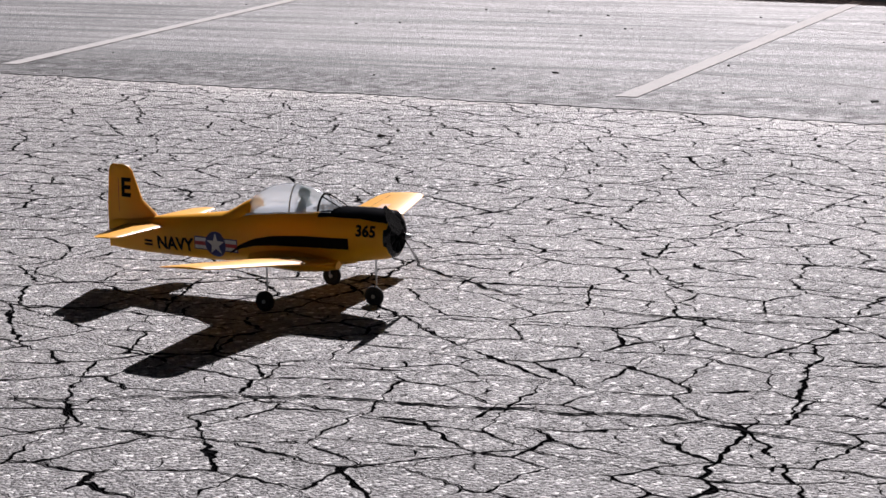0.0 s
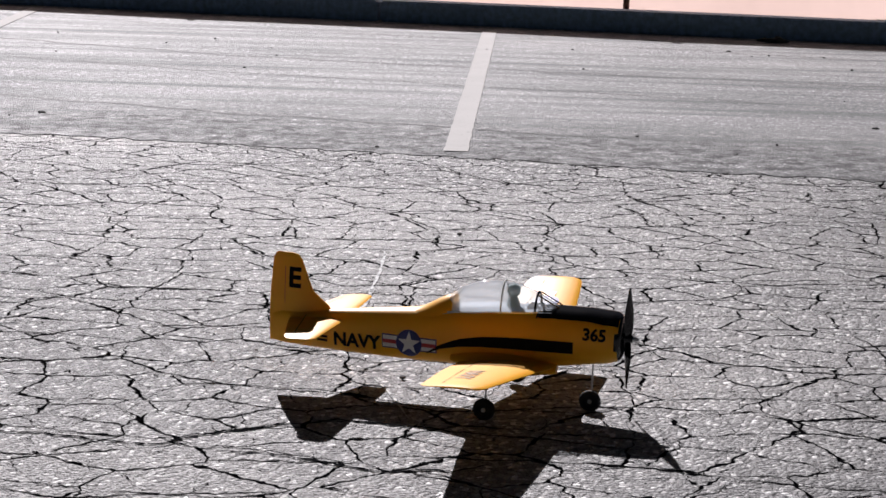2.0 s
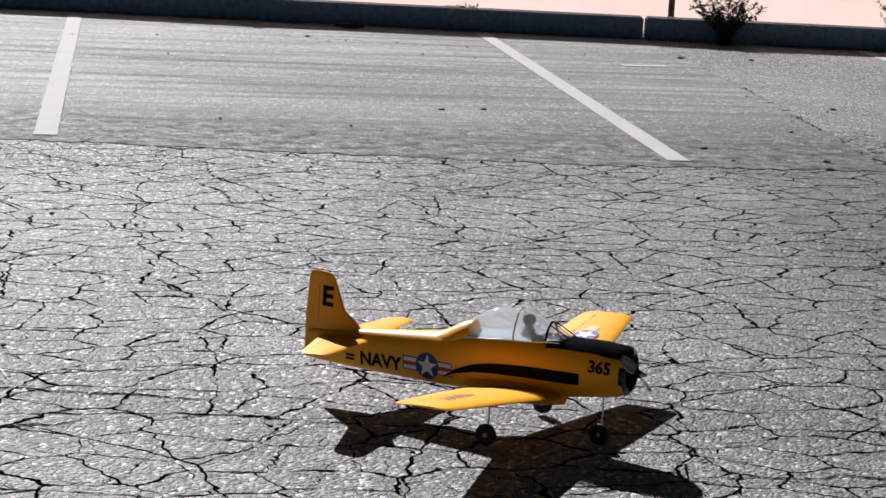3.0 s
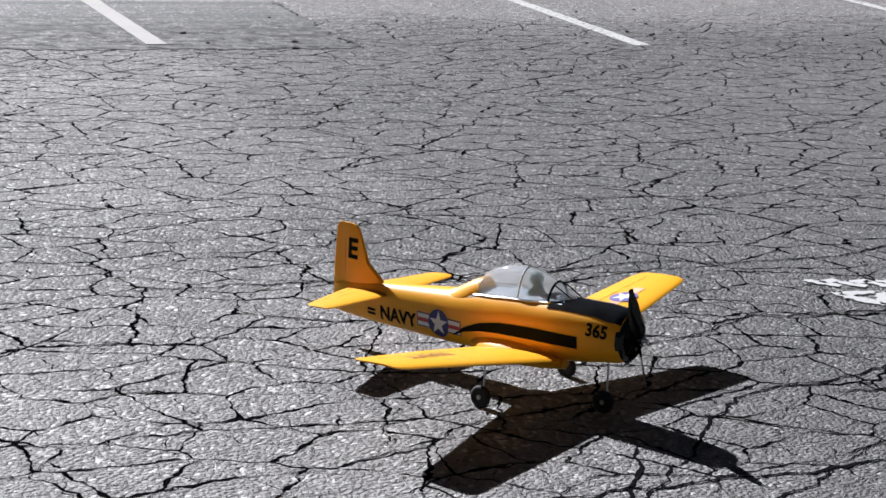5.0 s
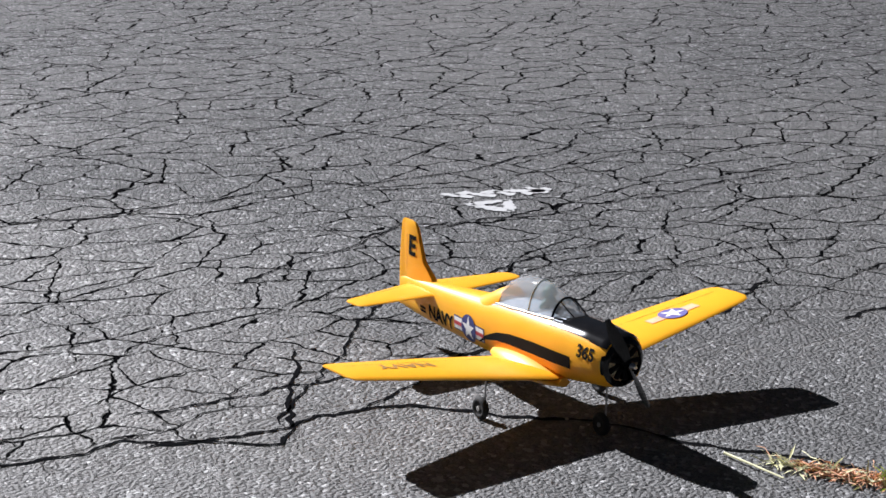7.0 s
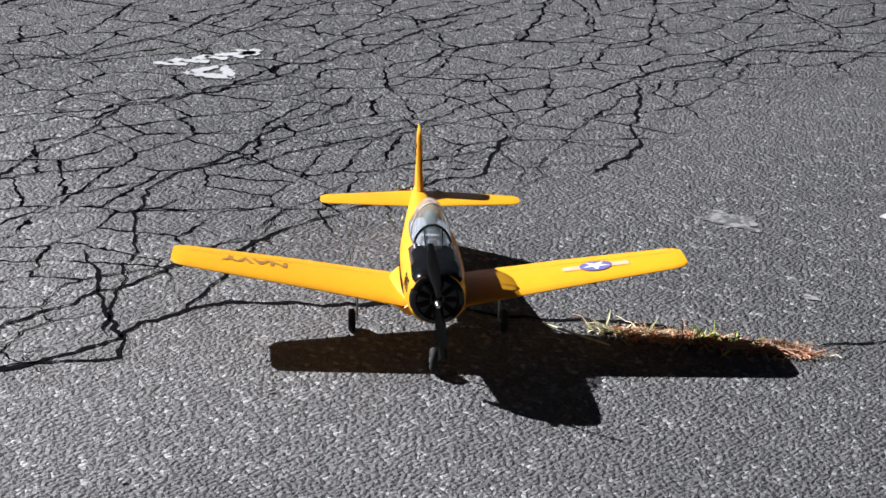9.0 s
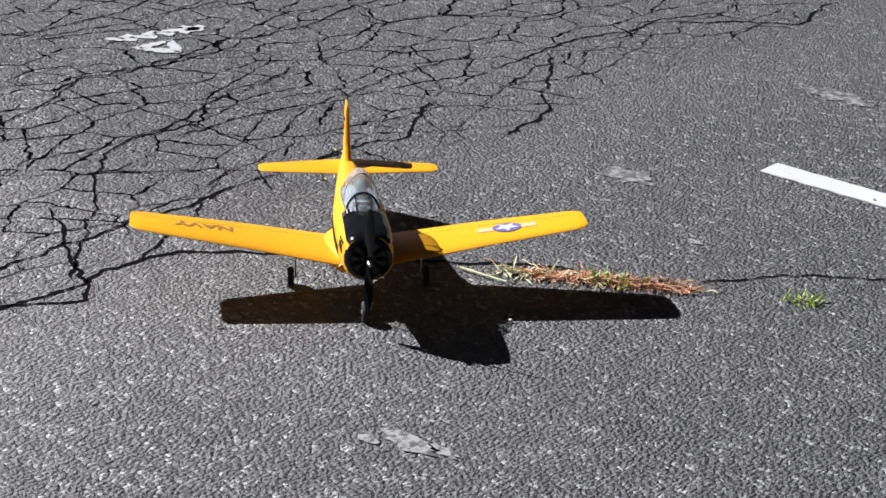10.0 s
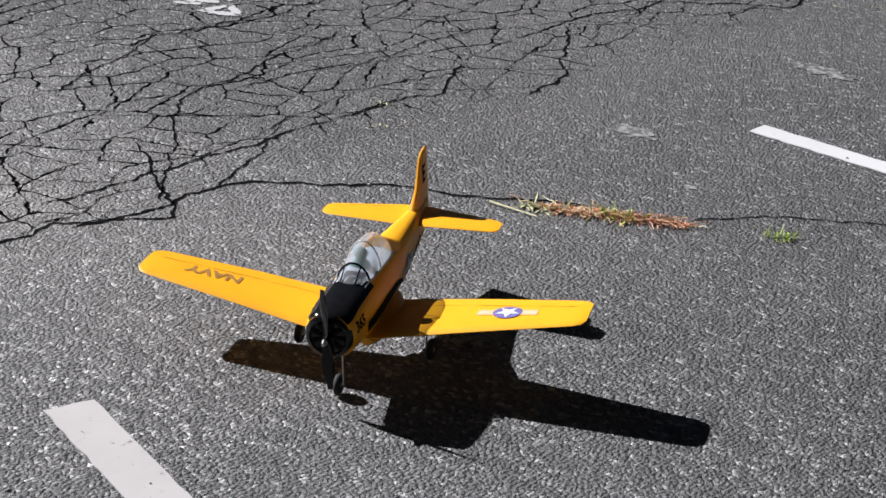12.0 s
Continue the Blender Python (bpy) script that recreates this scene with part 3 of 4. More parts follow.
def litter():
    """Clods, stones and dry leaves that lie about by the wall."""
    rng = random.Random(21)

    def lump(name, x, y, size, mat, label, kind_of, z=0.003):
        bm = bmesh.new()
        bmesh.ops.create_icosphere(bm, subdivisions=2, radius=1)
        for v in bm.verts:
            k = 1 + 0.45 * noise.noise(v.co * 1.9 + Vector((x, y, 0)))
            v.co = (v.co.x * size * 1.5 * k, v.co.y * size * k, max(-0.35, v.co.z) * size * 0.6 * k)
        ob = tagged(part(name, bm, mat, smooth=False), label, kind_of)
        ob.location = (x, y, z + 0.2 * size)

    lump("soil_clod", 2.527, 6.875, 0.055, GRIT, "dark clod of soil on the asphalt by the wall", "clod")
    lump("soil_clod", 2.445, 6.941, 0.035, GRIT, "dark clod of soil on the asphalt by the wall", "clod")
    lump("stone", 4.740, 5.256, 0.018, GRIT, "small dark stone on the asphalt", "stone")
    lump("stone", 5.282, 5.288, 0.018, GRIT_PALE, "small pale stone on the asphalt", "stone")
    lump("stone", 4.916, 2.570, 0.013, GRIT, "small dark stone on the asphalt", "stone")
    lump("stone", 2.505, 2.129, 0.013, GRIT, "small dark stone on the asphalt", "stone")
    lump("stone", 2.746, 2.173, 0.013, GRIT, "small dark stone on the asphalt", "stone")
    lump("stone", 2.099, 6.030, 0.013, GRIT, "small dark stone on the asphalt", "stone")
    lump("stone", 4.084, 0.344, 0.013, GRIT, "small dark stone on the asphalt", "stone")
    lump("stone", 4.153, 0.577, 0.013, GRIT, "small dark stone on the asphalt", "stone")
    lump("stone", -3.272, -0.124, 0.013, GRIT, "small dark stone on the asphalt", "stone")
    lump("stone", -3.560, 2.356, 0.013, GRIT, "small dark stone on the asphalt", "stone")
    lump("stone", -1.680, 1.716, 0.013, GRIT, "small dark stone on the asphalt", "stone")
    lump("stone", 3.637, 0.922, 0.013, GRIT, "small dark stone on the asphalt", "stone")
    lump("stone", 4.092, 0.355, 0.013, GRIT, "small dark stone on the asphalt", "stone")
    bm = bmesh.new()
    for _ in range(26):
        leaf(bm, (rng.uniform(-0.11, 0.11), rng.uniform(-0.03, 0.03), 0.002), (rng.uniform(-1, 1), rng.uniform(-0.6, 0.6), rng.uniform(0.1, 0.7)), rng.uniform(0.03, 0.08), rng.uniform(0.01, 0.03))
    dry = tagged(part("dry_leaves", bm, PALE_LEAF, smooth=False), "small clump of dry leaves lying on the low wall", "leaves")
    top = along(3.44)
    dry.location = (top.x, top.y + 0.12, 0.168)


# ---- the model airplane: x ahead, y to its port side, z up from the ground ----
# station, top, bottom, half width
HULL = ((0.296, 0.246, 0.138, 0.054), (0.285, 0.252, 0.132, 0.060), (0.22, 0.255, 0.122, 0.065), (0.13, 0.252, 0.106, 0.068), (0.065, 0.247, 0.098, 0.068),
        (-0.03, 0.242, 0.091, 0.066), (-0.12, 0.231, 0.085, 0.060), (-0.20, 0.216, 0.082, 0.053), (-0.30, 0.203, 0.081, 0.044), (-0.40, 0.190, 0.081, 0.034),
        (-0.50, 0.178, 0.082, 0.024), (-0.585, 0.167, 0.085, 0.012), (-0.612, 0.160, 0.090, 0.007))
ROUND = 2.5                                # roundness of the hull's section


def hull(x):
    """Top, bottom and half width of the hull at x."""
    xs = [s[0] for s in HULL][::-1]
    return tuple(float(np.interp(x, xs, [s[k] for s in HULL][::-1])) for k in (1, 2, 3))


def hull_ring(x, grow=0.0, n=36):
    top, low, half = hull(x)
    zc, zh = (top + low) / 2, (top - low) / 2
    ring = []
    for i in range(n):
        a = 2 * math.pi * i / n
        c, s = math.cos(a), math.sin(a)
        ring.append((x, (half + grow) * math.copysign(abs(c) ** (2 / ROUND), c), zc + (zh + grow) * math.copysign(abs(s) ** (2 / ROUND), s)))
    return ring


def hull_side(x, z):
    """Half width of the hull at x and height z."""
    top, low, half = hull(x)
    u = min(0.985, abs(z - (top + low) / 2) / ((top - low) / 2))
    return half * (1 - u ** ROUND) ** (1 / ROUND)


def hull_top(x, y):
    top, low, half = hull(x)
    u = min(0.985, abs(y) / half)
    return (top + low) / 2 + (top - low) / 2 * (1 - u ** ROUND) ** (1 / ROUND)


WING = ((0.0, 0.146, 0.246, 0.114, 0.036), (0.068, 0.146, 0.240, 0.118, 0.034), (0.30, 0.119, 0.200, 0.154, 0.026), (0.535, 0.091, 0.152, 0.188, 0.019),
        (0.556, 0.084, 0.137, 0.191, 0.015), (0.567, 0.066, 0.102, 0.193, 0.006))
TAIL = ((0.0, -0.415, 0.150, 0.160, 0.016), (0.06, -0.416, 0.134, 0.162, 0.014), (0.225, -0.418, 0.082, 0.166, 0.010), (0.238, -0.425, 0.064, 0.166, 0.006), (0.243, -0.435, 0.042, 0.166, 0.003))


def section(y, lead, chord, z, thick, side, n=11):
    upper, lower = [], []
    for i in range(n):
        s = 0.5 - 0.5 * math.cos(math.pi * i / (n - 1))
        t = 2.6 * thick * (0.2969 * math.sqrt(s) - 0.126 * s - 0.3516 * s ** 2 + 0.2843 * s ** 3 - 0.1015 * s ** 4) + 0.0006
        camber = 0.10 * thick * 4 * s * (1 - s)
        upper.append((lead - chord * s, side * y, z + t * 1.15 + camber - 0.05 * chord * s))
        lower.append((lead - chord * s, side * y, z - t * 0.8 + camber - 0.05 * chord * s))
    return upper + lower[::-1][1:-1]


def span(rows, side):
    return loft(bmesh.new(), [section(*r, side) for r in rows], True, True)


def wing_top(x, y):
    y = abs(y)
    ys = [r[0] for r in WING]
    lead, chord, z, thick = (float(np.interp(y, ys, [r[k] for r in WING])) for k in (1, 2, 3, 4))
    s = min(0.98, max(0.02, (lead - x) / chord))
    t = 2.6 * thick * (0.2969 * math.sqrt(s) - 0.126 * s - 0.3516 * s ** 2 + 0.2843 * s ** 3 - 0.1015 * s ** 4) + 0.0006
    return z + t * 1.15 + 0.10 * thick * 4 * s * (1 - s) - 0.05 * chord * s


def text_mesh(body, size):
    """Flat letters as a finely cut bmesh in x and y, centred on the origin."""
    curve = bpy.data.curves.new("letters", "FONT")
    curve.body, curve.size, curve.align_x, curve.align_y, curve.offset = body, size, "CENTER", "CENTER", size * 0.034
    curve.resolution_u = 4
    holder = new("letters", curve)
    bpy.context.view_layer.update()
    flat = bpy.data.meshes.new_from_object(holder.evaluated_get(bpy.context.evaluated_depsgraph_get()))
    bm = bmesh.new()
    bm.from_mesh(flat)
    bpy.data.objects.remove(holder)
    bmesh.ops.triangulate(bm, faces=bm.faces[:])
    long = [e for e in bm.edges if e.calc_length() > 0.012]
    bmesh.ops.subdivide_edges(bm, edges=long, cuts=2)
    bmesh.ops.triangulate(bm, faces=bm.faces[:])
    return bm


def flat_grid(x0, x1, y0, y1, cut=0.008):
    bm = bmesh.new()
    nx, ny = max(1, int((x1 - x0) / cut)), max(1, int((y1 - y0) / cut))
    g = [[bm.verts.new((x0 + (x1 - x0) * i / nx, y0 + (y1 - y0) * j / ny, 0)) for j in range(ny + 1)] for i in range(nx + 1)]
    for i in range(nx):
        for j in range(ny):
            bm.faces.new((g[i][j], g[i + 1][j], g[i + 1][j + 1], g[i][j + 1]))
    return bm


def flat_disc(r, rings=4, n=28):
    bm = bmesh.new()
    last = [bm.verts.new((0, 0, 0))] * n
    for k in range(1, rings + 1):
        ring = [bm.verts.new((r * k / rings * math.cos(6.2832 * i / n), r * k / rings * math.sin(6.2832 * i / n), 0)) for i in range(n)]
        for i in range(n):
            j = (i + 1) % n
            bm.faces.new((last[0], ring[i], ring[j]) if k == 1 else (last[i], ring[i], ring[j], last[j]))
        last = ring
    return bm


def flat_star(r):
    bm = bmesh.new()
    mid = bm.verts.new((0, 0, 0))
    rim = [bm.verts.new(((r if i % 2 == 0 else r * 0.40) * math.sin(math.pi * i / 5), (r if i % 2 == 0 else r * 0.40) * math.cos(math.pi * i / 5), 0)) for i in range(10)]
    for i in range(10):
        bm.faces.new((mid, rim[i], rim[(i + 1) % 10]))
    bmesh.ops.subdivide_edges(bm, edges=bm.edges[:], cuts=2, use_grid_fill=True)
    bmesh.ops.triangulate(bm, faces=bm.faces[:])
    return bm


def onto_side(bm, x, z, side, lift, tilt=0.0):
    """Lays a flat drawing on the hull's side: its x runs as a reader beside the hull sees it."""
    ct, st = math.cos(radians(tilt)), math.sin(radians(tilt))
    for v in bm.verts:
        u, w = v.co.x * ct - v.co.y * st, v.co.x * st + v.co.y * ct
        px = x + (u if side < 0 else -u)
        pz = z + w
        v.co = (px, side * (hull_side(px, pz) + lift), pz)
    return bm


def onto_wing(bm, x, y, turn, lift):
    ct, st = math.cos(radians(turn)), math.sin(radians(turn))
    for v in bm.verts:
        px, py = x + v.co.x * ct - v.co.y * st, y + v.co.x * st + v.co.y * ct
        v.co = (px, py, wing_top(px, py) + lift)
    return bm


def onto_fin(bm, x, z, side, lift):
    for v in bm.verts:
        px, pz = x + (v.co.x if side < 0 else -v.co.x), z + v.co.y
        v.co = (px, side * (fin_half(px, pz) + lift), pz)
    return bm


FIN = ((0.088, -0.50, -0.618, 0.008), (0.120, -0.405, -0.620, 0.012), (0.190, -0.462, -0.621, 0.0105), (0.222, -0.505, -0.620, 0.0085), (0.300, -0.537, -0.614, 0.006), (0.312, -0.547, -0.609, 0.004), (0.316, -0.563, -0.600, 0.002))


def fin_half(x, z):
    zs = [r[0] for r in FIN]
    lead, tail, half = (float(np.interp(z, zs, [r[k] for r in FIN])) for k in (1, 2, 3))
    s = min(0.97, max(0.03, (lead - x) / (lead - tail)))
    return half * (0.25 + 0.75 * math.sin(math.pi * min(1.0, s * 1.15 + 0.12)) ** 0.6)


def fin():
    rings = []
    for z, lead, tail, half in FIN:
        port, star = [], []
        for i in range(12):
            x = lead + (tail - lead) * (0.5 - 0.5 * math.cos(math.pi * i / 11))
            y = fin_half(x, z) if 0 < i < 11 else half * 0.12
            port.append((x, y, z))
            star.append((x, -y, z))
        rings.append(port + star[::-1])
    return loft(bmesh.new(), rings)


def roundel(parent, lay, r, label, faded=False):
    """Star in a disc between striped bars."""
    def put(name, bm, mat, lift):
        return part(name, lay(bm, lift), mat, parent, label if name == "roundel_disc" else "", smooth=False)
    b = r * 0.96
    for s in (-1, 1):
        lo, hi = sorted((s * r * 0.85, s * r * 2.05))
        if faded:
            put("roundel_bar", flat_grid(lo, hi, -r * .43, r * .43), FADED_BAR, 0.0012)
            continue
        put("roundel_border", flat_grid(lo - r * .08 * (s < 0), hi + r * .08 * (s > 0), -r * .52, r * .52), DECAL_BLUE, 0.0008)
        put("roundel_bar", flat_grid(lo, hi, -r * .43, r * .43), DECAL_WHITE, 0.0012)
        put("roundel_stripe", flat_grid(lo, hi, -r * .14, r * .14), DECAL_RED, 0.0016)
    put("roundel_disc", flat_disc(r), FADED_BLUE if faded else DECAL_BLUE, 0.0020)
    put("roundel_star", flat_star(b * .94), DECAL_WHITE, 0.0025)


def wheel(parent, x, y, r, wide, top, lean):
    leg = part("landing_leg", rod(bmesh.new(), (x, y + lean, r), (x, y + lean, top), 0.0022), STEEL, parent, "thin steel wire landing leg")
    rod_bm = rod(bmesh.new(), (x, y + lean * 1.1, r), (x, y - lean * 0.8, r), 0.002)
    part("axle", rod_bm, STEEL, leg)
    bm = bmesh.new()
    rings = []
    for i in range(26):
        a = 2 * math.pi * i / 26
        ring = []
        for k in range(10):
            b = 2 * math.pi * k / 10
            rr = r * 0.70 + r * 0.30 * math.cos(b)
            ring.append((x + rr * math.cos(a), y + wide / 2 * math.sin(b), r + rr * math.sin(a)))
        rings.append(ring)
    loft(bm, rings + [rings[0]], False, False)
    bmesh.ops.remove_doubles(bm, verts=bm.verts[:], dist=1e-6)
    tyre = part("tyre", bm, RUBBER, parent, "black rubber tyre")
    bm = rod(bmesh.new(), (x, y - wide * 0.36, r), (x, y + wide * 0.36, r), r * 0.52, sides=20)
    part("wheel_disc", bm, RUBBER, tyre)
    part("hub_cap", rod(bmesh.new(), (x, y - wide * 0.5, r), (x, y + wide * 0.5, r), r * 0.2, sides=14), HUB, tyre, "pale hub cap")


def canopy_ring(x, grow=0.0, n=16):
    xs = (-0.142, -0.107, -0.067, -0.017, 0.033, 0.082, 0.117, 0.147)
    tops = (0.256, 0.281, 0.297, 0.304, 0.300, 0.283, 0.264, 0.249)
    halfs = (0.037, 0.040, 0.043, 0.044, 0.043, 0.041, 0.036, 0.029)
    top, half = float(np.interp(x, xs, tops)) + grow, float(np.interp(x, xs, halfs)) + grow
    base = hull_top(x, half) - 0.012
    return [(x, half * math.cos(math.pi * i / (n - 1)) * (1 - 0.12 * math.sin(math.pi * i / (n - 1))), base + (top - base) * math.sin(math.pi * i / (n - 1)) ** 0.85) for i in range(n)]


SHRINK = 0.968


def airplane():
    plane = tagged(new("model_airplane"), "yellow foam radio-controlled navy trainer airplane with black nose, rolling on asphalt", "model airplane")
    xs = [HULL[0][0] + (HULL[-1][0] - HULL[0][0]) * i / 44 for i in range(45)]
    body = part("fuselage", loft(bmesh.new(), [hull_ring(x) for x in xs]), YELLOW, plane, "glossy yellow foam fuselage")
    for side, name in ((-1, "starboard"), (1, "port")):
        w = part("wing", span(WING, side), YELLOW, plane, "yellow foam wing with rounded tip")
        # control surface joint
        bm = ribbon([(0.146 - 0.246 * .74 - 0.0, 0.10), (0.084 - 0.130 * .74, 0.53)], 0.0016, 0, 0, 0.02, True)
        for v in bm.verts:
            v.co = (v.co.x, side * v.co.y, wing_top(v.co.x, v.co.y) + 0.0008)
        part("aileron_gap", bm, DECAL_BLACK, w, smooth=False)
        stab = part("stabilizer", span(TAIL, side), YELLOW, plane, "yellow foam tailplane half")
        bm = ribbon([(-0.512, 0.03), (-0.478, 0.22)], 0.0016, 0.1695, 0, 0.02, True)
        for v in bm.verts:
            v.co.y *= side
        part("elevator_gap", bm, DECAL_BLACK, stab, smooth=False)
        # swelling at the wing root
        rings = []
        for i in range(9):
            s = i / 8
            x = 0.15 - 0.27 * s
            g = math.sin(math.pi * (0.08 + 0.84 * s)) ** 0.7
            rings.append([(x, side * (0.045 + 0.052 * g * math.cos(a) ** 1.5), 0.108 + 0.036 * g * math.sin(a) * (1 if a > 0 else 0.7)) for a in [(-0.5 + k / 8) * math.pi for k in range(9)]] + [(x, side * 0.03, 0.108)])
        part("wing_root", loft(bmesh.new(), rings), YELLOW, plane)
    fin_ob = part("fin", fin(), YELLOW, plane, "tall yellow tail fin with rudder")
    for side in (-1, 1):
        # red line in place of sunlight glowing through the rudder hinge
        bm = flat_grid(-0.0008, 0.0008, -0.075, 0.075)
        part("rudder_glow", onto_fin(bm, -0.580, 0.205, side, 0.0006), DECAL_RED, fin_ob, smooth=False)
        part("letter", onto_fin(text_mesh("E", 0.070), -0.554, 0.252, side, 0.0012), DECAL_BLACK, fin_ob, "black letter E", smooth=False)
        bm = text_mesh("NAVY", 0.048)
        part("lettering", onto_side(bm, -0.374, 0.118, side, 0.0012, 2.0), DECAL_BLACK, body, "black letters NAVY", smooth=False)
        part("lettering", onto_side(text_mesh("365", 0.039), 0.240, 0.206, side, 0.0012), DECAL_BLACK, body, "black figures 365", smooth=False)
        for k in range(2):
            part("small_print", onto_side(flat_grid(-0.014, 0.014, -0.003, 0.003), -0.468, 0.119 - 0.010 * k, side, 0.0012), DECAL_BLACK, body, smooth=False)
        roundel(body, lambda bm, lift, s=side: onto_side(bm, -0.231, 0.132, s, lift, 1.0), 0.0345, "blue disc with white star between striped bars")
        # black exhaust sweep: a tapering band that rises from the wing root
        bm = bmesh.new()
        up, dn = [], []
        for i in range(31):
            s = i / 30
            x = 0.190 - 0.375 * s
            mid = float(np.interp(x, (-0.19, -0.15, -0.10, -0.04, 0.05, 0.19), (0.110, 0.134, 0.151, 0.161, 0.167, 0.171)))
            h = 0.0135 * (1 - s ** 4) + 0.001
            for lst, z in ((up, mid + h), (dn, mid - h)):
                lst.append(bm.verts.new((x, side * (hull_side(x, z) + 0.0014), z)))
        for i in range(30):
            m0, m1 = up[i], up[i + 1]
            bm.faces.new((m0, m1, dn[i + 1], dn[i]))
        part("exhaust_band", bm, DECAL_BLACK, body, "matt black exhaust band", smooth=False)
    # wing markings on the upper faces
    roundel(plane, lambda bm, lift: onto_wing(bm, 0.026, 0.368, -90, lift), 0.036, "faded blue disc with white star on the wing", True)
    part("wing_lettering", onto_wing(text_mesh("NAVY", 0.054), 0.012, -0.385, -90, 0.0012), WING_INK, plane, "dark letters NAVY on the wing", smooth=False)
    # nose
    nose = [[(0.292 + dx, r * math.cos(6.2832 * i / 36), 0.192 + r * math.sin(6.2832 * i / 36)) for i in range(36)] for dx, r in ((-0.004, 0.0585), (0.004, 0.0565), (0.009, 0.050), (0.011, 0.045), (0.0065, 0.042), (0.0055, 0.012))]
    cowl = part("cowl_face", loft(bmesh.new(), nose), BLACK, plane, "black engine cowl opening")
    for k in range(9):
        a = 6.2832 * k / 9
        part("cylinder", rod(bmesh.new(), (0.2965, 0.016 * math.cos(a), 0.192 + 0.016 * math.sin(a)), (0.2965, 0.04 * math.cos(a), 0.192 + 0.04 * math.sin(a)), 0.006, 0.008), MATT, cowl)
    # black panel ahead of the canopy
    bm = bmesh.new()
    rows_ = []
    for i in range(22):
        x = 0.295 - 0.205 * i / 21
        half = min(hull(x)[2] * 0.86, 0.053)
        rows_.append([bm.verts.new((x, half * (k / 6 - 1), hull_top(x, half * (k / 6 - 1)) + 0.0016)) for k in range(13)])
    for p, q in zip(rows_, rows_[1:]):
        for k in range(12):
            bm.faces.new((p[k], p[k + 1], q[k + 1], q[k]))
    part("antiglare_panel", bm, BLACK, plane, "glossy black panel ahead of the windscreen")
    bm = bmesh.new()
    rows_ = [[bm.verts.new((x, 0.042 * (k / 4 - 1), hull_top(x, 0.042 * (k / 4 - 1)) + 0.0016)) for k in range(9)] for x in [0.125 - 0.275 * i / 20 for i in range(21)]]
    for p, q in zip(rows_, rows_[1:]):
        for k in range(8):
            bm.faces.new((p[k], p[k + 1], q[k + 1], q[k]))
    part("cockpit_floor", bm, DECK, plane, "dark cockpit deck")
    # canopy
    cx = [-0.139 + 0.285 * i / 16 for i in range(17)]
    bm = bmesh.new()
    rings = [[bm.verts.new(p) for p in canopy_ring(x)] for x in cx]
    for p, q in zip(rings, rings[1:]):
        for k in range(15):
            bm.faces.new((p[k], p[k + 1], q[k + 1], q[k]))
    can = part("canopy", bm, CANOPY, plane, "clear bubble canopy")
    for x, r, mat in ((0.084, 0.0030, BLACK), (-0.002, 0.0020, HUB)):
        bm = bmesh.new()
        pts = canopy_ring(x, 0.001)
        for p, q in zip(pts, pts[1:]):
            rod(bm, p, q, r, sides=6)
        part("canopy_frame", bm, mat, can)
    for s in (0, 15):
        bm = bmesh.new()
        pts = [canopy_ring(x, 0.001)[s] for x in cx[:-3]]
        pts = [(p[0], p[1], hull_top(p[0], p[1]) + 0.002) for p in pts]
        for p, q in zip(pts, pts[1:]):
            rod(bm, p, q, 0.0022, sides=6)
        part("canopy_rail", bm, STEEL, can)
    for s in (-1, 1):
        bm = rod(bmesh.new(), (0.086, s * 0.020, 0.279), (0.142, s * 0.018, 0.252), 0.0018, sides=6)
        part("windscreen_strut", bm, BLACK, can)
    # the fairing carries the canopy's arch back into the spine
    arch = canopy_ring(-0.137)
    half, rise = max(q[1] for q in arch) * 1.03, max(q[2] for q in arch) - hull_top(-0.137, 0) + 0.002
    bm = bmesh.new()
    strips = []
    for i in range(19):
        u = i / 18
        x = -0.128 - 0.115 * u
        high, wide = rise * math.cos(u * math.pi / 2) ** 2.0 * 0.86, half * (1 + 0.25 * math.sin(u * math.pi) - 0.35 * u)
        strips.append([bm.verts.new((x, wide * math.sin(v), hull_top(x, wide * math.sin(v)) - 0.001 + high * math.cos(v) ** (1 + 0.9 * u))) for v in [math.pi * (k / 24 - 0.5) for k in range(25)]])
    for a, b in zip(strips, strips[1:]):
        for k in range(24):
            bm.faces.new((a[k], a[k + 1], b[k + 1], b[k]))
    bm.faces.new(strips[0])
    bmesh.ops.recalc_face_normals(bm, faces=bm.faces)
    part("canopy_fairing", bm, YELLOW, plane, "yellow fairing behind the canopy")
    # doll in the cockpit: one plain shape
    bm = bmesh.new()
    bmesh.ops.create_uvsphere(bm, u_segments=14, v_segments=10, radius=0.017, matrix=Matrix.Translation((0.02, 0, 0.279)))
    rings = [[(0.02 + a * math.cos(6.2832 * i / 14), b * math.sin(6.2832 * i / 14), z) for i in range(14)] for z, a, b in ((0.225, 0.016, 0.024), (0.245, 0.017, 0.027), (0.258, 0.012, 0.022), (0.268, 0.007, 0.008))]
    loft(bm, rings)
    part("cockpit_doll", bm, FIGURE, plane, "small dark green cockpit doll")
    part("instrument_hood", box(bmesh.new(), (0.055, -0.03, 0.230), (0.10, 0.03, 0.250), 0.006), MATT, plane)
    # wheels
    wheel(plane, 0.0, -0.171, 0.027, 0.017, 0.135, 0.012)
    wheel(plane, 0.0, 0.171, 0.027, 0.017, 0.135, -0.012)
    wheel(plane, 0.229, 0.0, 0.027, 0.016, 0.135, 0.012)
    # propeller, turning about its own hub
    prop = new("propeller")
    prop.parent = plane
    bm = bmesh.new()
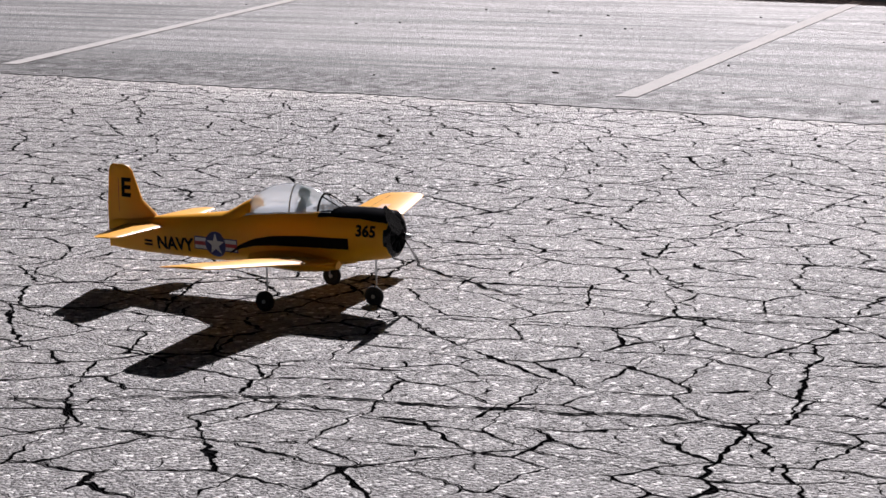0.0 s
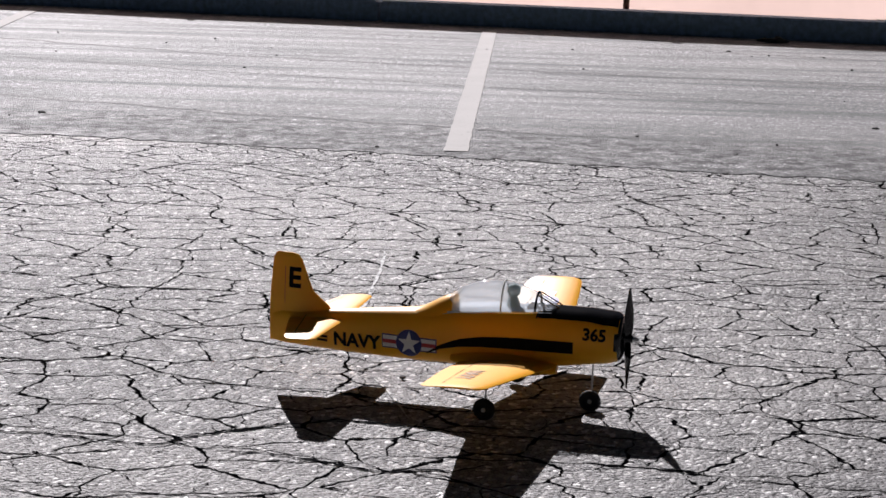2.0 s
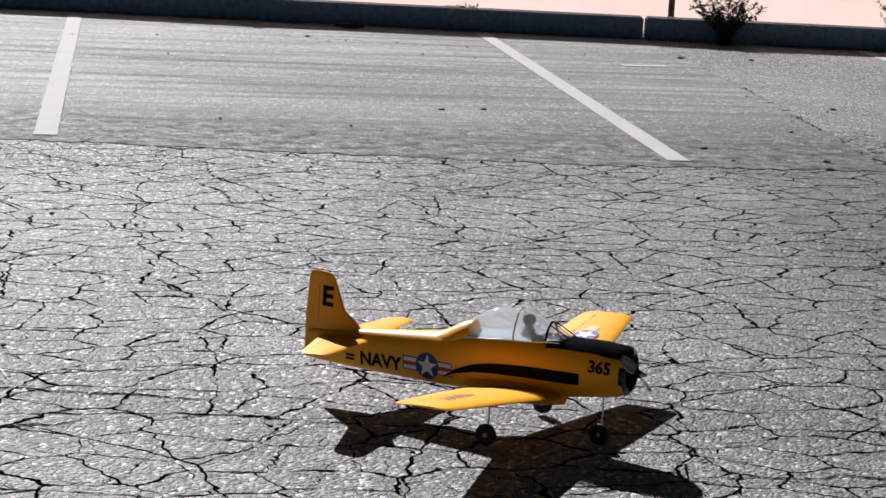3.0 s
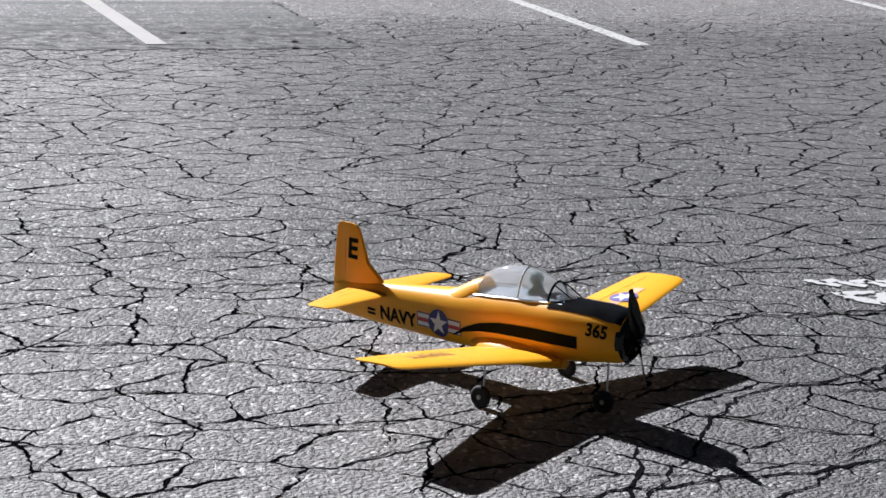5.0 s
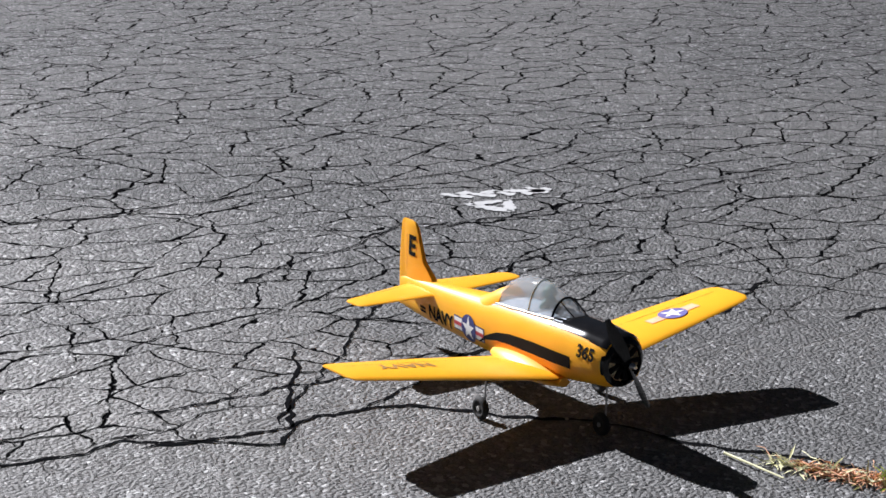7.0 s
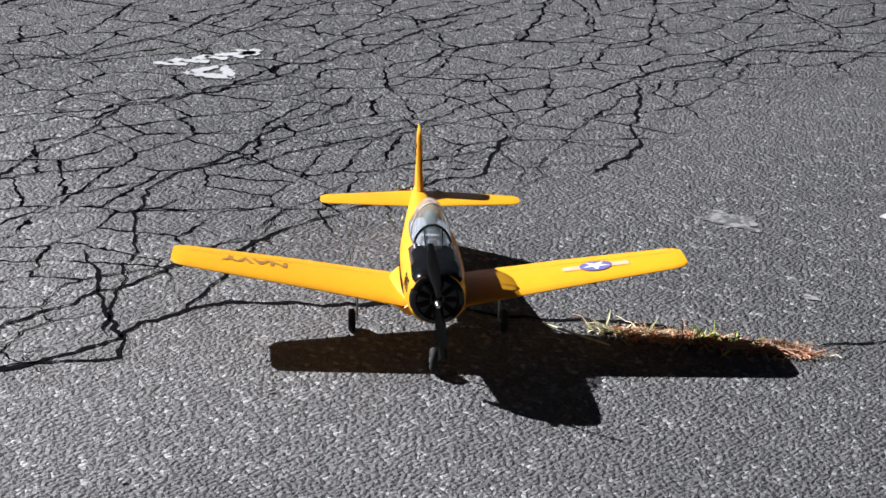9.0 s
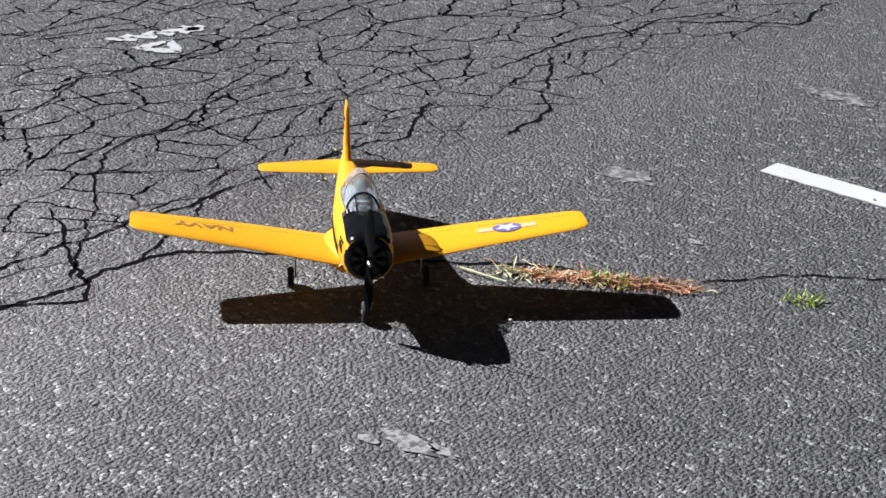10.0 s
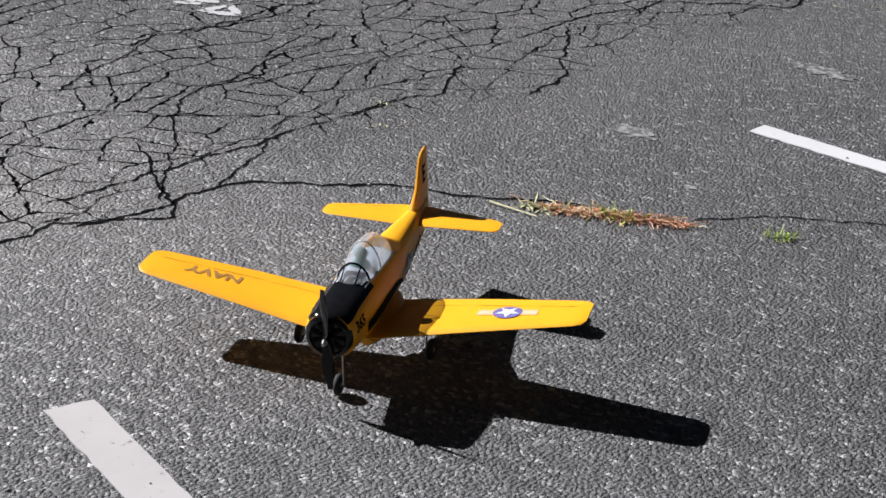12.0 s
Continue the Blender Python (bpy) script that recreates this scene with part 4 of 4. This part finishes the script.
    for s in (-1, 1):
        rings = []
        for i in range(11):
            u = i / 10
            z = s * (0.008 + 0.122 * u)
            chord = 0.006 + 0.009 * math.sin(math.pi * min(1, u * 0.95 + 0.12)) ** 0.8
            tw = radians(52 - 34 * u)
            ring = []
            for k in range(8):
                b = 6.2832 * k / 8
                cy, cx_ = chord * math.cos(b), 0.0022 * math.sin(b)
                ring.append((cx_ * math.cos(tw) + s * cy * math.sin(tw), cy * math.cos(tw) * 1.0 - s * cx_ * math.sin(tw), z))
            rings.append(ring)
        loft(bm, rings)
    part("blade", bm, BLACK, prop, "black two-bladed propeller")
    part("prop_hub", rod(bmesh.new(), (-0.014, 0, 0), (0.012, 0, 0), 0.011, 0.009, 16), BLACK, prop)
    bm = rod(bmesh.new(), (0.012, 0, 0), (0.026, 0, 0), 0.0075, 0.004, 12)
    part("spinner_nut", bm, STEEL, prop, "bright steel spinner nut")
    # true length: the hull is a little shorter than the drawing, the wheels stay round
    for ob in plane.children_recursive:
        if ob.type != "MESH" or ob.parent is prop:
            continue
        round_part = ob.name.split(".")[0] in ("tyre", "wheel_disc", "hub_cap", "axle", "landing_leg")
        mid = sum(v.co.x for v in ob.data.vertices) / len(ob.data.vertices)
        for v in ob.data.vertices:
            v.co.x = v.co.x - mid * (1 - SHRINK) if round_part else v.co.x * SHRINK
    return plane, prop


# blade angle from upright at the half seconds, degrees
BLADE = (47, 20, 5, -5, 10, 85, 60, 50, 60, 40, 20, -15, 90, 45, 30, 20, -10, -50, 8, 4, 0, 4, 2, 6, 3)


def motions():
    walk(model, [(t, pose(*r)) for t, *r in TAXI_ROWS])
    rows, turn = [], float(BLADE[0])
    for k in range(24):
        step = ((BLADE[k + 1] - BLADE[k]) % 180 + 180) / 5
        for j in range(5):
            rows.append((round(k * 0.5 + j * 0.1, 2), pose(0.314 * SHRINK, 0, 0.192, turn + step * j)))
        turn += step * 5
    rows.append((12.0, pose(0.314 * SHRINK, 0, 0.192, turn)))
    walk(propeller, rows)


# ---- build ----
ground()
parking_lines()
sprayed_marks()
main_cracks()
tar_streaks()
low_wall()
fence()
shrub(5.42, 6.42, 0.46, 0.34, 40, 7, "green leafy weed shrub growing at the foot of the low wall", BUSH)
shrub(7.05, 6.74, 0.42, 0.34, 16, 8, "dry greyish shrub behind the low wall", STALK)
weeds()
grit()
litter()
model, propeller = airplane()
motions()
